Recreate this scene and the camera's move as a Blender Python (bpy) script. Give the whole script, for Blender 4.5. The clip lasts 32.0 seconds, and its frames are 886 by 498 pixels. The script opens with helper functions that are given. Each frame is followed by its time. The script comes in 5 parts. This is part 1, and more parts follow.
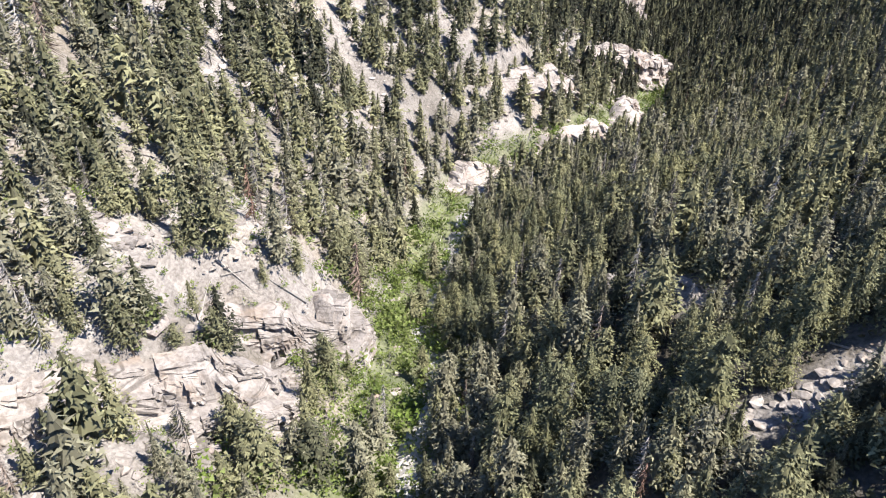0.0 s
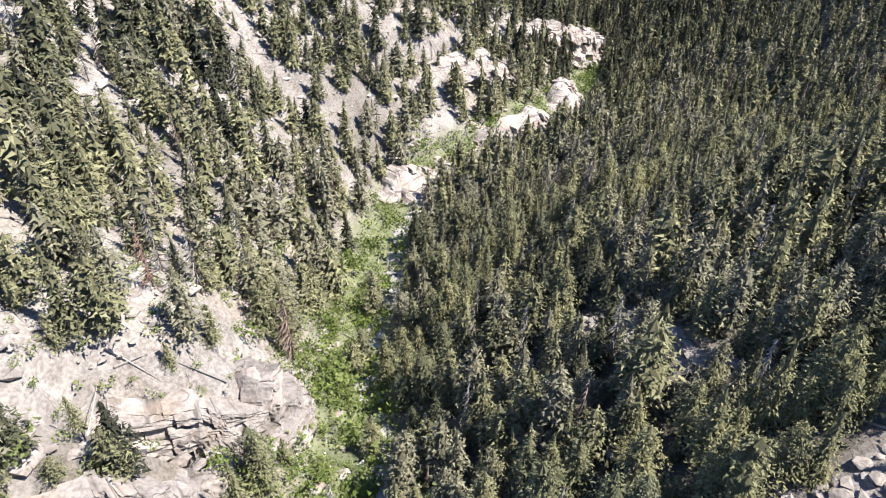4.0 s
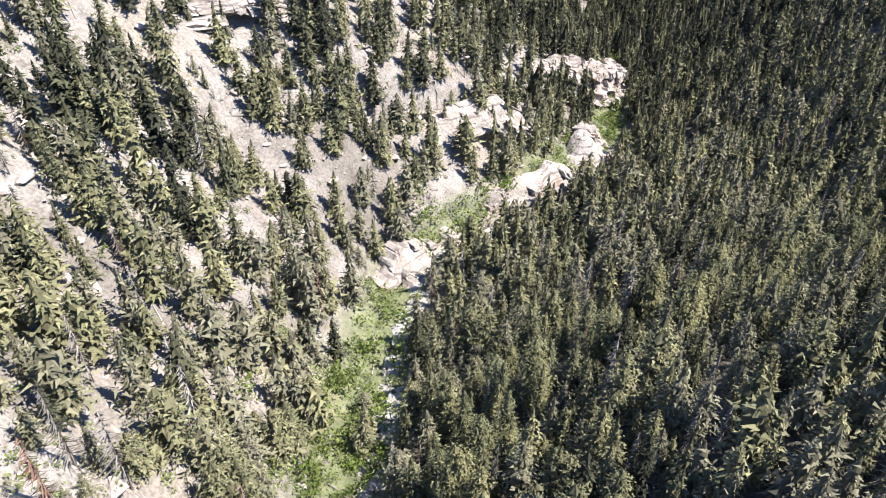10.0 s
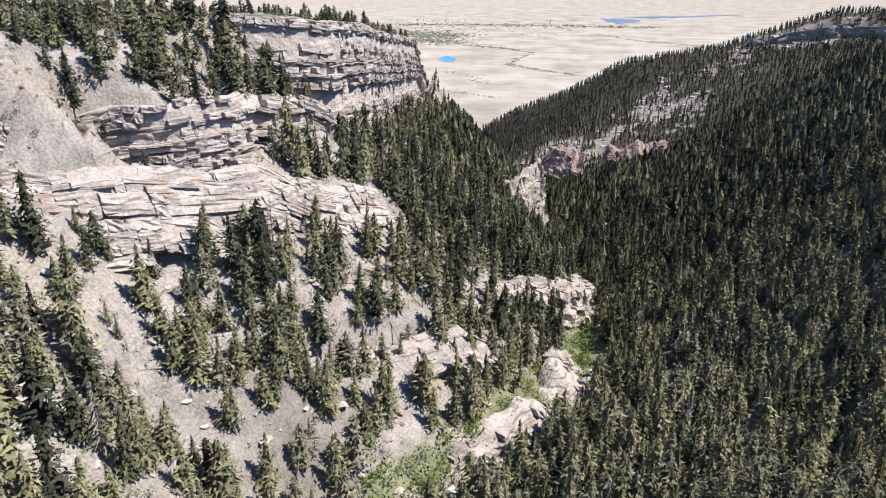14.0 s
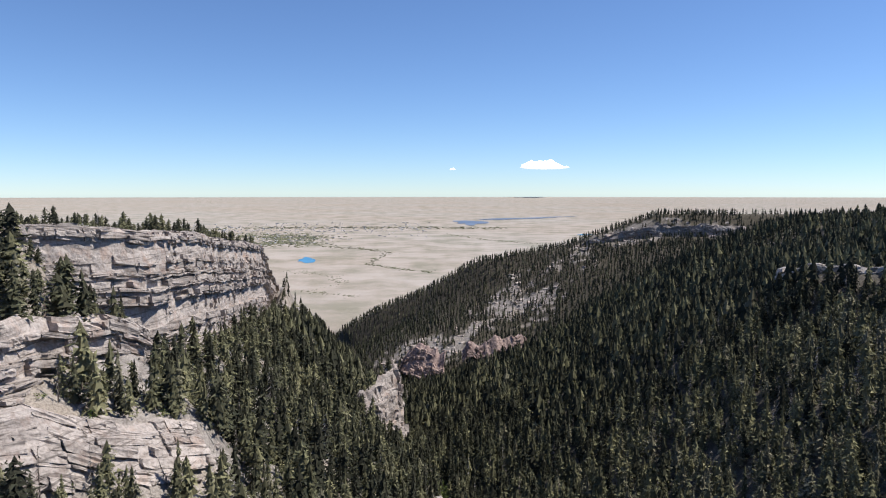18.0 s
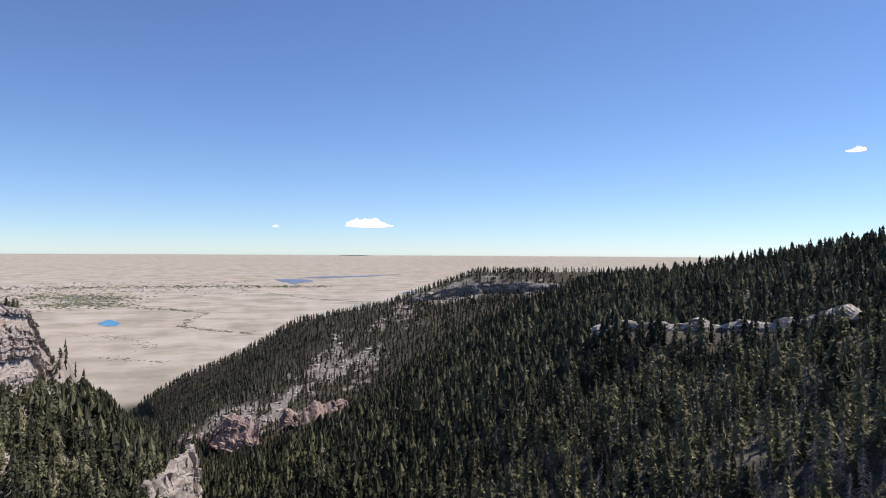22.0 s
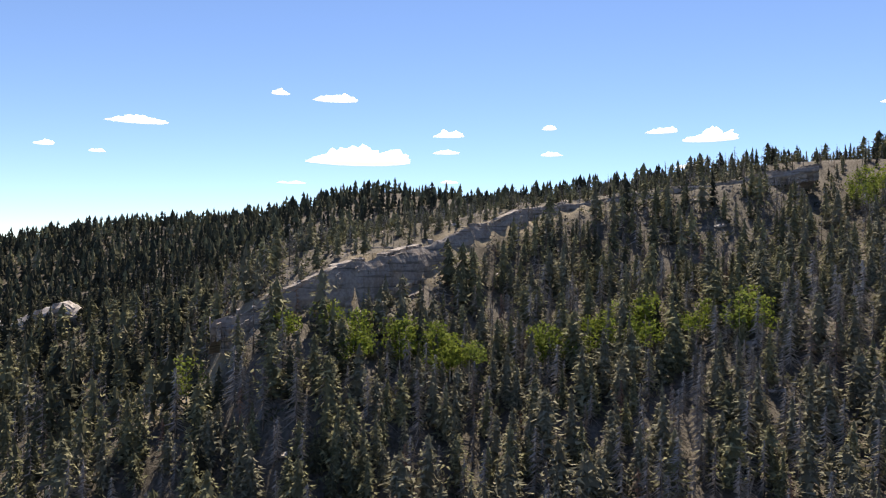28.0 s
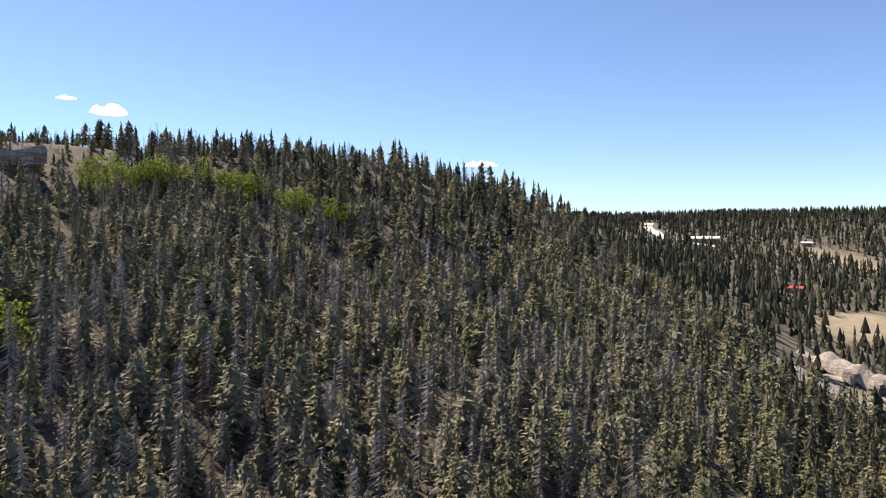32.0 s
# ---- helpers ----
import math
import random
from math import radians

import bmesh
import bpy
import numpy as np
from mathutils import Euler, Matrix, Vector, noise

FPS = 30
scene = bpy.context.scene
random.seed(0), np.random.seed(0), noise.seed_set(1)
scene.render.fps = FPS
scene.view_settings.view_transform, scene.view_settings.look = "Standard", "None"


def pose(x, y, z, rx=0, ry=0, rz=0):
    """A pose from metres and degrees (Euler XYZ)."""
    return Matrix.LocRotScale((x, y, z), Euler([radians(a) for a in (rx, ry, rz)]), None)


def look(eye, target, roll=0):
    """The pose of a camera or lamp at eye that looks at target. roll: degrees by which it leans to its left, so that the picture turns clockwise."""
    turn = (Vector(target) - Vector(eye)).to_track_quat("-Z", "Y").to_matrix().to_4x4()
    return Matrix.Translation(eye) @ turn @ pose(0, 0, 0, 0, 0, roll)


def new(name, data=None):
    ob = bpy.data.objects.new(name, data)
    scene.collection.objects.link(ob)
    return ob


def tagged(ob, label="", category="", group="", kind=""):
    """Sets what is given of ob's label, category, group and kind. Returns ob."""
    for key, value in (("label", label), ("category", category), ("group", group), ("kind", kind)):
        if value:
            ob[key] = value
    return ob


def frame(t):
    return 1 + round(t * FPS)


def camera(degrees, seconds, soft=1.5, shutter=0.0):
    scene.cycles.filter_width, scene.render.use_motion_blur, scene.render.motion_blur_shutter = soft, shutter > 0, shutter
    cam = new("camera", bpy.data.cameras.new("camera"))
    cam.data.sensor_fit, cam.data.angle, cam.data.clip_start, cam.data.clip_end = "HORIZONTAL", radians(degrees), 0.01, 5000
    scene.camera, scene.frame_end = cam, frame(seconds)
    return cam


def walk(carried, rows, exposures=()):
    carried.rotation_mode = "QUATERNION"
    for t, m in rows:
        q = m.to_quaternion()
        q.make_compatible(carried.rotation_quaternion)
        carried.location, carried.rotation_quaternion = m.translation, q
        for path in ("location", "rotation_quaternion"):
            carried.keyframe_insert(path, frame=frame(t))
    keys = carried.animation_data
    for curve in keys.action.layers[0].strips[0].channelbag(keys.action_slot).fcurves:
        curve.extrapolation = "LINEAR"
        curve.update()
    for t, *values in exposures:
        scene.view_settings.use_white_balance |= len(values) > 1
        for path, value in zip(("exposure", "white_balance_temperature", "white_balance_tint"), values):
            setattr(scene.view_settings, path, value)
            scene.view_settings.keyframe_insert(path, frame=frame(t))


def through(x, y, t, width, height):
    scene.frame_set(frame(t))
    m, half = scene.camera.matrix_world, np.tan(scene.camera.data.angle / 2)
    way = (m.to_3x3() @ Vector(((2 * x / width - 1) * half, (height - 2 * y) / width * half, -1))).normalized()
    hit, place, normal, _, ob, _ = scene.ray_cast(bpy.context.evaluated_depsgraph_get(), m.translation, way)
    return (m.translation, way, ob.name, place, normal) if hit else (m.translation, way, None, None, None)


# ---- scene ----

# ---- camera ----
cam = camera(65.4, 32.0, 1.15)
# seconds, x, y, z, yaw, pitch, roll
PATH = [
    (0, 0.05, -0.19, -0.04, 22.662, -33.946, -0.396),
    (0.5, -1.5, 2.75, -0.12, 21.564, -34.616, -0.43),
    (1, -3.0, 5.67, -0.18, 20.038, -35.292, -0.411),
    (1.5, -4.49, 8.61, -0.16, 18.513, -35.982, -0.412),
    (2, -5.98, 11.53, -0.11, 17.061, -36.591, -0.446),
    (2.5, -7.45, 14.39, -0.03, 15.725, -36.767, -0.44),
    (3, -8.86, 17.26, -0.03, 15.569, -36.804, -0.373),
    (3.5, -10.17, 20.16, -0.14, 15.551, -36.786, -0.24),
    (5.5, -14.9, 32.21, 0.0, 15.463, -36.794, 0.003),
    (6, -16.04, 35.24, 0.04, 15.42, -36.787, 0.032),
    (6.5, -17.12, 38.22, 0.01, 15.4, -36.747, -0.01),
    (7, -18.1, 41.29, -0.03, 15.41, -36.73, 0.007),
    (7.5, -18.99, 44.4, -0.02, 15.448, -36.729, 0.052),
    (8, -19.71, 47.38, 0.05, 15.598, -36.76, 0.007),
    (8.5, -20.43, 50.44, 0.16, 15.731, -36.771, -0.012),
    (9, -21.18, 53.51, 0.29, 15.775, -36.771, 0.008),
    (9.5, -21.89, 56.56, 0.42, 15.813, -36.781, 0.001),
    (10, -22.56, 59.63, 0.56, 15.883, -36.761, -0.112),
    (10.5, -23.2, 62.75, 0.65, 15.914, -34.948, -0.087),
    (11, -23.91, 66.02, 0.7, 15.836, -32.877, -0.023),
    (11.5, -24.61, 69.33, 0.67, 15.771, -30.833, -0.007),
    (12, -24.99, 72.62, 0.62, 15.656, -28.813, 0.007),
    (12.5, -25.25, 75.86, 0.56, 14.752, -26.799, 0.004),
    (13, -25.47, 79.06, 0.49, 13.97, -24.789, 0.014),
    (13.5, -25.53, 82.12, 0.47, 13.52, -22.772, 0.01),
    (15.5, -24.66, 94.23, 0.92, 10.888, -14.754, 0.072),
    (16, -24.4, 97.2, 1.16, 8.818, -12.765, 0.077),
    (16.5, -24.09, 100.14, 1.33, 6.91, -10.74, 0.097),
    (17, -23.65, 103.1, 1.4, 5.751, -8.717, 0.101),
    (17.5, -23.27, 106.04, 1.36, 4.454, -6.67, 0.079),
    (18, -22.89, 109.07, 1.26, 1.809, -4.602, -0.015),
    (18.5, -22.41, 112.03, 1.2, 0.575, -2.564, -0.011),
    (19, -21.73, 114.86, 1.14, -0.005, -0.546, -0.037),
    (19.5, -20.93, 117.52, 1.09, -0.01, 0.312, -0.001),
    (20, -20.12, 120.06, 1.08, 0.001, 0.297, 0.002),
    (20.5, -19.34, 122.57, 1.02, 0.018, 0.321, 0.008),
    (21, -18.64, 125.15, 0.92, 0.039, 0.351, -0.005),
    (21.1, -16.73, 127.71, 1.1, -7.356, 0.205, 0.315),
    (21.5, -16.36, 130.0, 0.89, -9.636, 0.239, 0.337),
    (22, -15.91, 132.92, 0.65, -12.557, 0.257, 0.34),
    (22.5, -15.36, 135.7, 0.5, -15.783, 0.27, 0.361),
    (23, -14.66, 138.34, 0.51, -19.23, 0.248, 0.317),
    (23.5, -13.88, 140.85, 0.6, -23.053, 0.163, 0.3),
    (24, -13.1, 143.27, 0.6, -27.149, 0.129, 0.279),
    (24.5, -11.97, 145.71, 0.57, -31.264, 0.104, 0.251),
    (26.5, -5.51, 156.42, -0.03, -53.827, 0.003, 0.444),
    (27, -3.14, 159.34, -0.08, -60.47, 0.053, 0.378),
    (27.5, -0.49, 162.02, -0.15, -67.021, 0.056, 0.367),
    (28, 2.21, 164.35, -0.15, -73.638, 0.037, 0.323),
    (28.5, 5.11, 166.42, -0.16, -80.478, 0.03, 0.285),
    (29, 8.23, 168.26, -0.15, -88.225, -0.011, 0.169),
    (29.5, 11.62, 169.6, -0.11, -95.529, -0.075, -0.021),
    (30, 15.07, 170.55, -0.03, -102.848, -0.173, -0.159),
    (30.5, 18.55, 171.17, 0.06, -110.512, -0.275, -0.266),
    (31, 21.93, 171.63, 0.05, -118.473, -0.327, -0.219),
    (31.5, 25.19, 171.93, 0.07, -126.739, -0.402, -0.092),
    (32, 28.04, 171.84, 0.05, -135.434, -0.469, -0.059),
]


def aim(x, y, z, yaw, pitch, roll):
    """A camera pose from a place and degrees: yaw to the left of +y, pitch up, roll to its left."""
    a, b = radians(yaw), radians(pitch)
    ahead = Vector((-math.sin(a) * math.cos(b), math.cos(a) * math.cos(b), math.sin(b)))
    return look((x, y, z), Vector((x, y, z)) + 10 * ahead, roll)


EXPOSURES = [(0, 1.36, 6500, 10), (9, 1.42, 6500, 10), (12, 1.26, 6500, 10), (13.5, 1.03, 6500, 10), (16, 0.6, 6600, 10), (20, 0.37, 6500, 11), (23, 0.4, 6800, 13), (28, 0.8, 7600, 13), (32, 1.0, 7800, 13)]
walk(cam, [(r[0], aim(*r[1:])) for r in PATH], EXPOSURES)

# ---- sky and sun ----
SUN_AZIMUTH, SUN_HEIGHT = radians(82), radians(56)   # to the right of +y; above the horizon
world = bpy.data.worlds.new("world")
scene.world = world
world.use_nodes = True
wt = world.node_tree
sky = wt.nodes.new("ShaderNodeTexSky")
sky.sky_type, sky.sun_disc = "NISHITA", False
sky.sun_elevation, sky.sun_rotation = SUN_HEIGHT, SUN_AZIMUTH
sky.altitude, sky.air_density, sky.dust_density, sky.ozone_density = 2200, 1.0, 0.12, 3.0
clear = wt.nodes.new("ShaderNodeMix")
clear.data_type, clear.blend_type = "RGBA", "MULTIPLY"
clear.inputs[0].default_value, clear.inputs[7].default_value = 1.0, (0.82, 0.962, 1.17, 1)
wt.links.new(sky.outputs[0], clear.inputs[6])
wt.links.new(clear.outputs[2], wt.nodes["Background"].inputs[0])
wt.nodes["Background"].inputs[1].default_value = 0.093

sun = new("sun", bpy.data.lights.new("sun", "SUN"))
sun.data.energy, sun.data.angle, sun.data.color = 5.0, radians(0.53), (1.0, 0.95, 0.88)
to_sun = Vector((math.sin(SUN_AZIMUTH) * math.cos(SUN_HEIGHT), math.cos(SUN_AZIMUTH) * math.cos(SUN_HEIGHT), math.sin(SUN_HEIGHT)))
sun.rotation_euler = to_sun.to_track_quat("Z", "Y").to_euler()

# ---- helpers of this scene ----
rng = np.random.default_rng(7)


def smooth(a, b, v):
    k = np.clip((np.asarray(v, float) - a) / (b - a), 0, 1)
    return k * k * (3 - 2 * k)


def lattice(ix, iy, seed):
    n = (ix.astype(np.int64) * 374761393 + iy.astype(np.int64) * 668265263 + seed * 974634541) & 0xFFFFFFFF
    n = ((n ^ (n >> 13)) * 1274126177) & 0xFFFFFFFF
    return ((n ^ (n >> 16)) & 0xFFFF) / 65535.0


def vnoise(x, y, seed=0):
    """Value noise from 0 to 1 on arrays."""
    x, y = np.asarray(x, float), np.asarray(y, float)
    ix, iy = np.floor(x), np.floor(y)
    fx, fy = x - ix, y - iy
    fx, fy = fx * fx * (3 - 2 * fx), fy * fy * (3 - 2 * fy)
    a, b = lattice(ix, iy, seed), lattice(ix + 1, iy, seed)
    c, d = lattice(ix, iy + 1, seed), lattice(ix + 1, iy + 1, seed)
    return (a * (1 - fx) + b * fx) * (1 - fy) + (c * (1 - fx) + d * fx) * fy


def fbm(x, y, seed=0, octaves=4):
    total, gain = 0.0, 0.5
    for k in range(octaves):
        total = total + gain * vnoise(x * 2 ** k + 17.3 * k, y * 2 ** k - 9.1 * k, seed + k)
        gain *= 0.5
    return total / (1 - 0.5 ** octaves)


def mesh_of(name, verts, faces, material, smooth_faces=False, **attributes):
    """A mesh from numpy arrays of corners and of triangles or quads."""
    me = bpy.data.meshes.new(name)
    verts, faces = np.asarray(verts, np.float32), np.asarray(faces, np.int32)
    me.vertices.add(len(verts))
    me.vertices.foreach_set("co", verts.ravel())
    k = faces.shape[1]
    me.loops.add(faces.size)
    me.loops.foreach_set("vertex_index", faces.ravel())
    me.polygons.add(len(faces))
    me.polygons.foreach_set("loop_start", np.arange(len(faces), dtype=np.int32) * k)
    me.update(calc_edges=True)
    for key, values in attributes.items():
        me.attributes.new(key, "FLOAT", "POINT").data.foreach_set("value", np.asarray(values, np.float32))
    me.polygons.foreach_set("use_smooth", np.full(len(faces), bool(smooth_faces)))
    if material:
        me.materials.append(material)
    return me


# ---- materials ----
def material(name, roughness=0.9):
    m = bpy.data.materials.new(name)
    m.use_nodes = True
    p = m.node_tree.nodes["Principled BSDF"]
    p.inputs["Roughness"].default_value = roughness
    p.inputs["Specular IOR Level"].default_value = 0.25
    return m, m.node_tree, p


def node(tree, kind, **inputs):
    n = tree.nodes.new(kind)
    for key, value in inputs.items():
        n.inputs[key.replace("_", " ")].default_value = value
    return n


def noise_of(tree, scale, detail=5.0, coord="Object", stretch=None, rough=0.55):
    at = tree.nodes.new("ShaderNodeTexCoord").outputs[coord]
    if stretch:
        mp = node(tree, "ShaderNodeMapping", Scale=stretch)
        tree.links.new(at, mp.inputs["Vector"])
        at = mp.outputs[0]
    n = node(tree, "ShaderNodeTexNoise", Scale=scale, Detail=detail, Roughness=rough)
    tree.links.new(at, n.inputs["Vector"])
    return n.outputs["Fac"]


def ramp(tree, fac, stops):
    r = tree.nodes.new("ShaderNodeValToRGB")
    while len(r.color_ramp.elements) < len(stops):
        r.color_ramp.elements.new(0.5)
    for e, (at, c) in zip(r.color_ramp.elements, stops):
        e.position, e.color = at, (*c, 1)
    tree.links.new(fac, r.inputs["Fac"])
    return r.outputs["Color"]


def mix(tree, fac, a, b, mode="MIX"):
    n = tree.nodes.new("ShaderNodeMix")
    n.data_type, n.blend_type = "RGBA", mode
    for socket, value in ((n.inputs[0], fac), (n.inputs[6], a), (n.inputs[7], b)):
        if hasattr(value, "links"):
            tree.links.new(value, socket)
        else:
            socket.default_value = value if isinstance(value, float) else (*value, 1)
    return n.outputs[2]


def bump(tree, p, height, strength, distance):
    b = node(tree, "ShaderNodeBump", Strength=strength, Distance=distance)
    tree.links.new(height, b.inputs["Height"])
    tree.links.new(b.outputs[0], p.inputs["Normal"])


def attribute(tree, name):
    a = tree.nodes.new("ShaderNodeAttribute")
    a.attribute_name = name
    return a.outputs["Fac"]


def ground_material():
    """Pale scree, brown forest floor, dry grass and green grass, mixed by what covers the ground."""
    m, t, p = material("ground_cover", 0.95)
    fine, mid, big = noise_of(t, 1.6, 6), noise_of(t, 0.22, 5), noise_of(t, 0.03, 4)
    scree = ramp(t, mid, [(0.3, (0.13, 0.112, 0.101)), (0.48, (0.232, 0.207, 0.19)), (0.68, (0.33, 0.3, 0.278))])
    scree = mix(t, 0.4, scree, ramp(t, fine, [(0.38, (0.105, 0.092, 0.08)), (0.6, (0.35, 0.322, 0.298))]))
    duff = ramp(t, big, [(0.5, (0, 0, 0)), (0.62, (0.6, 0.6, 0.6))])
    scree = mix(t, duff, scree, ramp(t, fine, [(0.3, (0.14, 0.115, 0.085)), (0.65, (0.34, 0.29, 0.24))]))
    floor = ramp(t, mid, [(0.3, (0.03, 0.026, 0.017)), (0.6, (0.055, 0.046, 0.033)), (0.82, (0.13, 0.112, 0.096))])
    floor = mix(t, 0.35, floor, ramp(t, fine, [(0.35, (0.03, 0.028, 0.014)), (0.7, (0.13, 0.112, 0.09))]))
    dry = ramp(t, mid, [(0.3, (0.21, 0.17, 0.12)), (0.7, (0.31, 0.265, 0.195))])
    dry = mix(t, 0.3, dry, ramp(t, fine, [(0.4, (0.2, 0.16, 0.08)), (0.65, (0.36, 0.315, 0.24))]))
    green = ramp(t, mid, [(0.3, (0.06, 0.08, 0.025)), (0.7, (0.15, 0.17, 0.06))])
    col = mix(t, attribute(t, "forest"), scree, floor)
    col = mix(t, attribute(t, "dry"), col, dry)
    col = mix(t, attribute(t, "green"), col, green)
    # the open plain: sage, bare soil and stubble in broad patches
    uv = t.nodes.new("ShaderNodeUVMap")
    uv.uv_map = "country"
    n1, n2 = node(t, "ShaderNodeTexNoise", Scale=2.4, Detail=9.0, Roughness=0.66), node(t, "ShaderNodeTexNoise", Scale=0.22, Detail=4.0)
    n3 = node(t, "ShaderNodeTexNoise", Scale=5.0, Detail=7.0, Roughness=0.6)
    for n in (n1, n2, n3):
        t.links.new(uv.outputs[0], n.inputs["Vector"])
    land = ramp(t, n1.outputs["Fac"], [(0.4, (0.13, 0.135, 0.09)), (0.49, (0.275, 0.24, 0.205)), (0.58, (0.37, 0.33, 0.3))])
    land = mix(t, 0.35, land, ramp(t, n2.outputs["Fac"], [(0.35, (0.34, 0.26, 0.21)), (0.65, (0.345, 0.335, 0.325))]))
    land = mix(t, 0.22, land, ramp(t, n3.outputs["Fac"], [(0.35, (0.19, 0.195, 0.13)), (0.6, (0.38, 0.34, 0.285))]))
    col = mix(t, attribute(t, "plain"), col, land)
    t.links.new(col, p.inputs["Base Color"])
    bump(t, p, fine, 0.6, 0.5)
    return m


def rock_material(name, dark, pale, rust, strata=0.5):
    m, t, p = material(name, 0.92)
    mid, fine = noise_of(t, 0.16, 6), noise_of(t, 1.3, 7)
    bands = noise_of(t, 1.0, 4, stretch=(0.03, 0.03, strata))
    seams = noise_of(t, 1.0, 3, stretch=(0.09, 0.09, 1.6))
    streaks = noise_of(t, 1.0, 4, stretch=(0.5, 0.5, 0.05))
    col = ramp(t, bands, [(0.3, dark), (0.48, pale), (0.7, tuple(min(1, v * 1.13) for v in pale))])
    col = mix(t, 0.5, col, ramp(t, fine, [(0.36, dark), (0.56, pale)]))
    col = mix(t, ramp(t, seams, [(0.36, (0.65, 0.65, 0.65)), (0.44, (0, 0, 0))]), col, tuple(v * 0.45 for v in dark))
    col = mix(t, ramp(t, streaks, [(0.34, (0.5, 0.5, 0.5)), (0.46, (0, 0, 0))]), col, tuple(0.6 * a + 0.35 * b for a, b in zip(dark, rust)))
    stain = ramp(t, mid, [(0.56, (0, 0, 0)), (0.72, (0.75, 0.75, 0.75))])
    col = mix(t, stain, col, rust)
    tone = t.nodes.new("ShaderNodeMapRange")
    tone.inputs["To Min"].default_value, tone.inputs["To Max"].default_value = 0.8, 1.13
    t.links.new(t.nodes.new("ShaderNodeNewGeometry").outputs["Random Per Island"], tone.inputs["Value"])
    shade = t.nodes.new("ShaderNodeHueSaturation")
    t.links.new(tone.outputs[0], shade.inputs["Value"])
    t.links.new(col, shade.inputs["Color"])
    t.links.new(shade.outputs[0], p.inputs["Base Color"])
    bump(t, p, fine, 0.7, 0.35)
    return m


def leaf_material(name, stops, by_object, through=0.0):
    """Foliage whose green goes from tree to tree and from spray to spray."""
    m, t, p = material(name, 0.8)
    p.inputs["Specular IOR Level"].default_value = 0.08
    if by_object:
        pick = t.nodes.new("ShaderNodeObjectInfo").outputs["Random"]
    else:
        pick = attribute(t, "tint")
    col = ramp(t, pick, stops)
    # crown shade put into the colour: inner boughs mixed towards dark twig brown
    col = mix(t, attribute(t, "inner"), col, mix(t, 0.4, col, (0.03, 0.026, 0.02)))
    spray = t.nodes.new("ShaderNodeNewGeometry").outputs["Random Per Island"]
    v = t.nodes.new("ShaderNodeMapRange")
    v.inputs["To Min"].default_value, v.inputs["To Max"].default_value = 0.75, 1.3
    t.links.new(spray, v.inputs["Value"])
    h = t.nodes.new("ShaderNodeHueSaturation")
    t.links.new(v.outputs[0], h.inputs["Value"])
    t.links.new(col, h.inputs["Color"])
    t.links.new(h.outputs[0], p.inputs["Base Color"])
    if through:
        # thin blades let part of the light through
        thin = t.nodes.new("ShaderNodeBsdfTranslucent")
        t.links.new(h.outputs[0], thin.inputs["Color"])
        both = node(t, "ShaderNodeMixShader")
        both.inputs[0].default_value = through
        t.links.new(p.outputs[0], both.inputs[1])
        t.links.new(thin.outputs[0], both.inputs[2])
        t.links.new(both.outputs[0], t.nodes["Material Output"].inputs["Surface"])
    return m


# dark stops hold the painted shade of far woods; near stops are lifted
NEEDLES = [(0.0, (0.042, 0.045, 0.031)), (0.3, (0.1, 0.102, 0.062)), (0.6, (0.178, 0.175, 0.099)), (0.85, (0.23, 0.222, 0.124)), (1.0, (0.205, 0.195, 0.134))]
NEEDLES_NEAR = [(0.0, (0.135, 0.141, 0.084)), (0.4, (0.188, 0.186, 0.1)), (0.75, (0.228, 0.218, 0.115)), (1.0, (0.178, 0.183, 0.113))]
LEAVES = [(0.0, (0.13, 0.17, 0.03)), (0.5, (0.18, 0.22, 0.04)), (1.0, (0.15, 0.19, 0.045))]
SHRUBS = [(0.0, (0.1, 0.14, 0.035)), (0.4, (0.16, 0.2, 0.06)), (0.8, (0.2, 0.23, 0.09)), (1.0, (0.17, 0.24, 0.05))]
DEAD = [(0.0, (0.17, 0.155, 0.14)), (0.6, (0.3, 0.28, 0.26)), (0.9, (0.22, 0.19, 0.165)), (1.0, (0.19, 0.11, 0.08))]
mat_ground = ground_material()
mat_rock = rock_material("limestone", (0.16, 0.137, 0.124), (0.395, 0.35, 0.32), (0.335, 0.235, 0.185))
# darker limestone: greyer near crags, and painted shade on bluff and far rim
mat_weathered_shaded_rock = rock_material("weathered_shaded_limestone", (0.125, 0.108, 0.095), (0.305, 0.272, 0.25), (0.26, 0.2, 0.155))
mat_grey_rock = rock_material("grey_ledge_rock", (0.22, 0.2, 0.185), (0.46, 0.415, 0.38), (0.35, 0.29, 0.225))
mat_red_rock = rock_material("red_granite", (0.14, 0.1, 0.09), (0.31, 0.235, 0.21), (0.24, 0.15, 0.12), 0.2)
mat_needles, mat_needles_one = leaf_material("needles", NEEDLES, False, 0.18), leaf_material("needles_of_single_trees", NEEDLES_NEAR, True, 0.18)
mat_leaves, mat_shrub = leaf_material("aspen_leaves", LEAVES, False, 0.35), leaf_material("shrub_leaves", SHRUBS, False, 0.35)
mat_leaves_one = leaf_material("leaves_of_single_aspens", LEAVES, True, 0.35)
mat_dead, mat_dead_one = leaf_material("dead_wood", DEAD, False), leaf_material("dead_wood_of_single_trees", DEAD, True)


def plain_material(name, a, b, scale, roughness=0.85):
    m, t, p = material(name, roughness)
    t.links.new(ramp(t, noise_of(t, scale), [(0.3, a), (0.7, b)]), p.inputs["Base Color"])
    return m


mat_bark = plain_material("bark", (0.07, 0.055, 0.045), (0.17, 0.14, 0.12), 3.0)

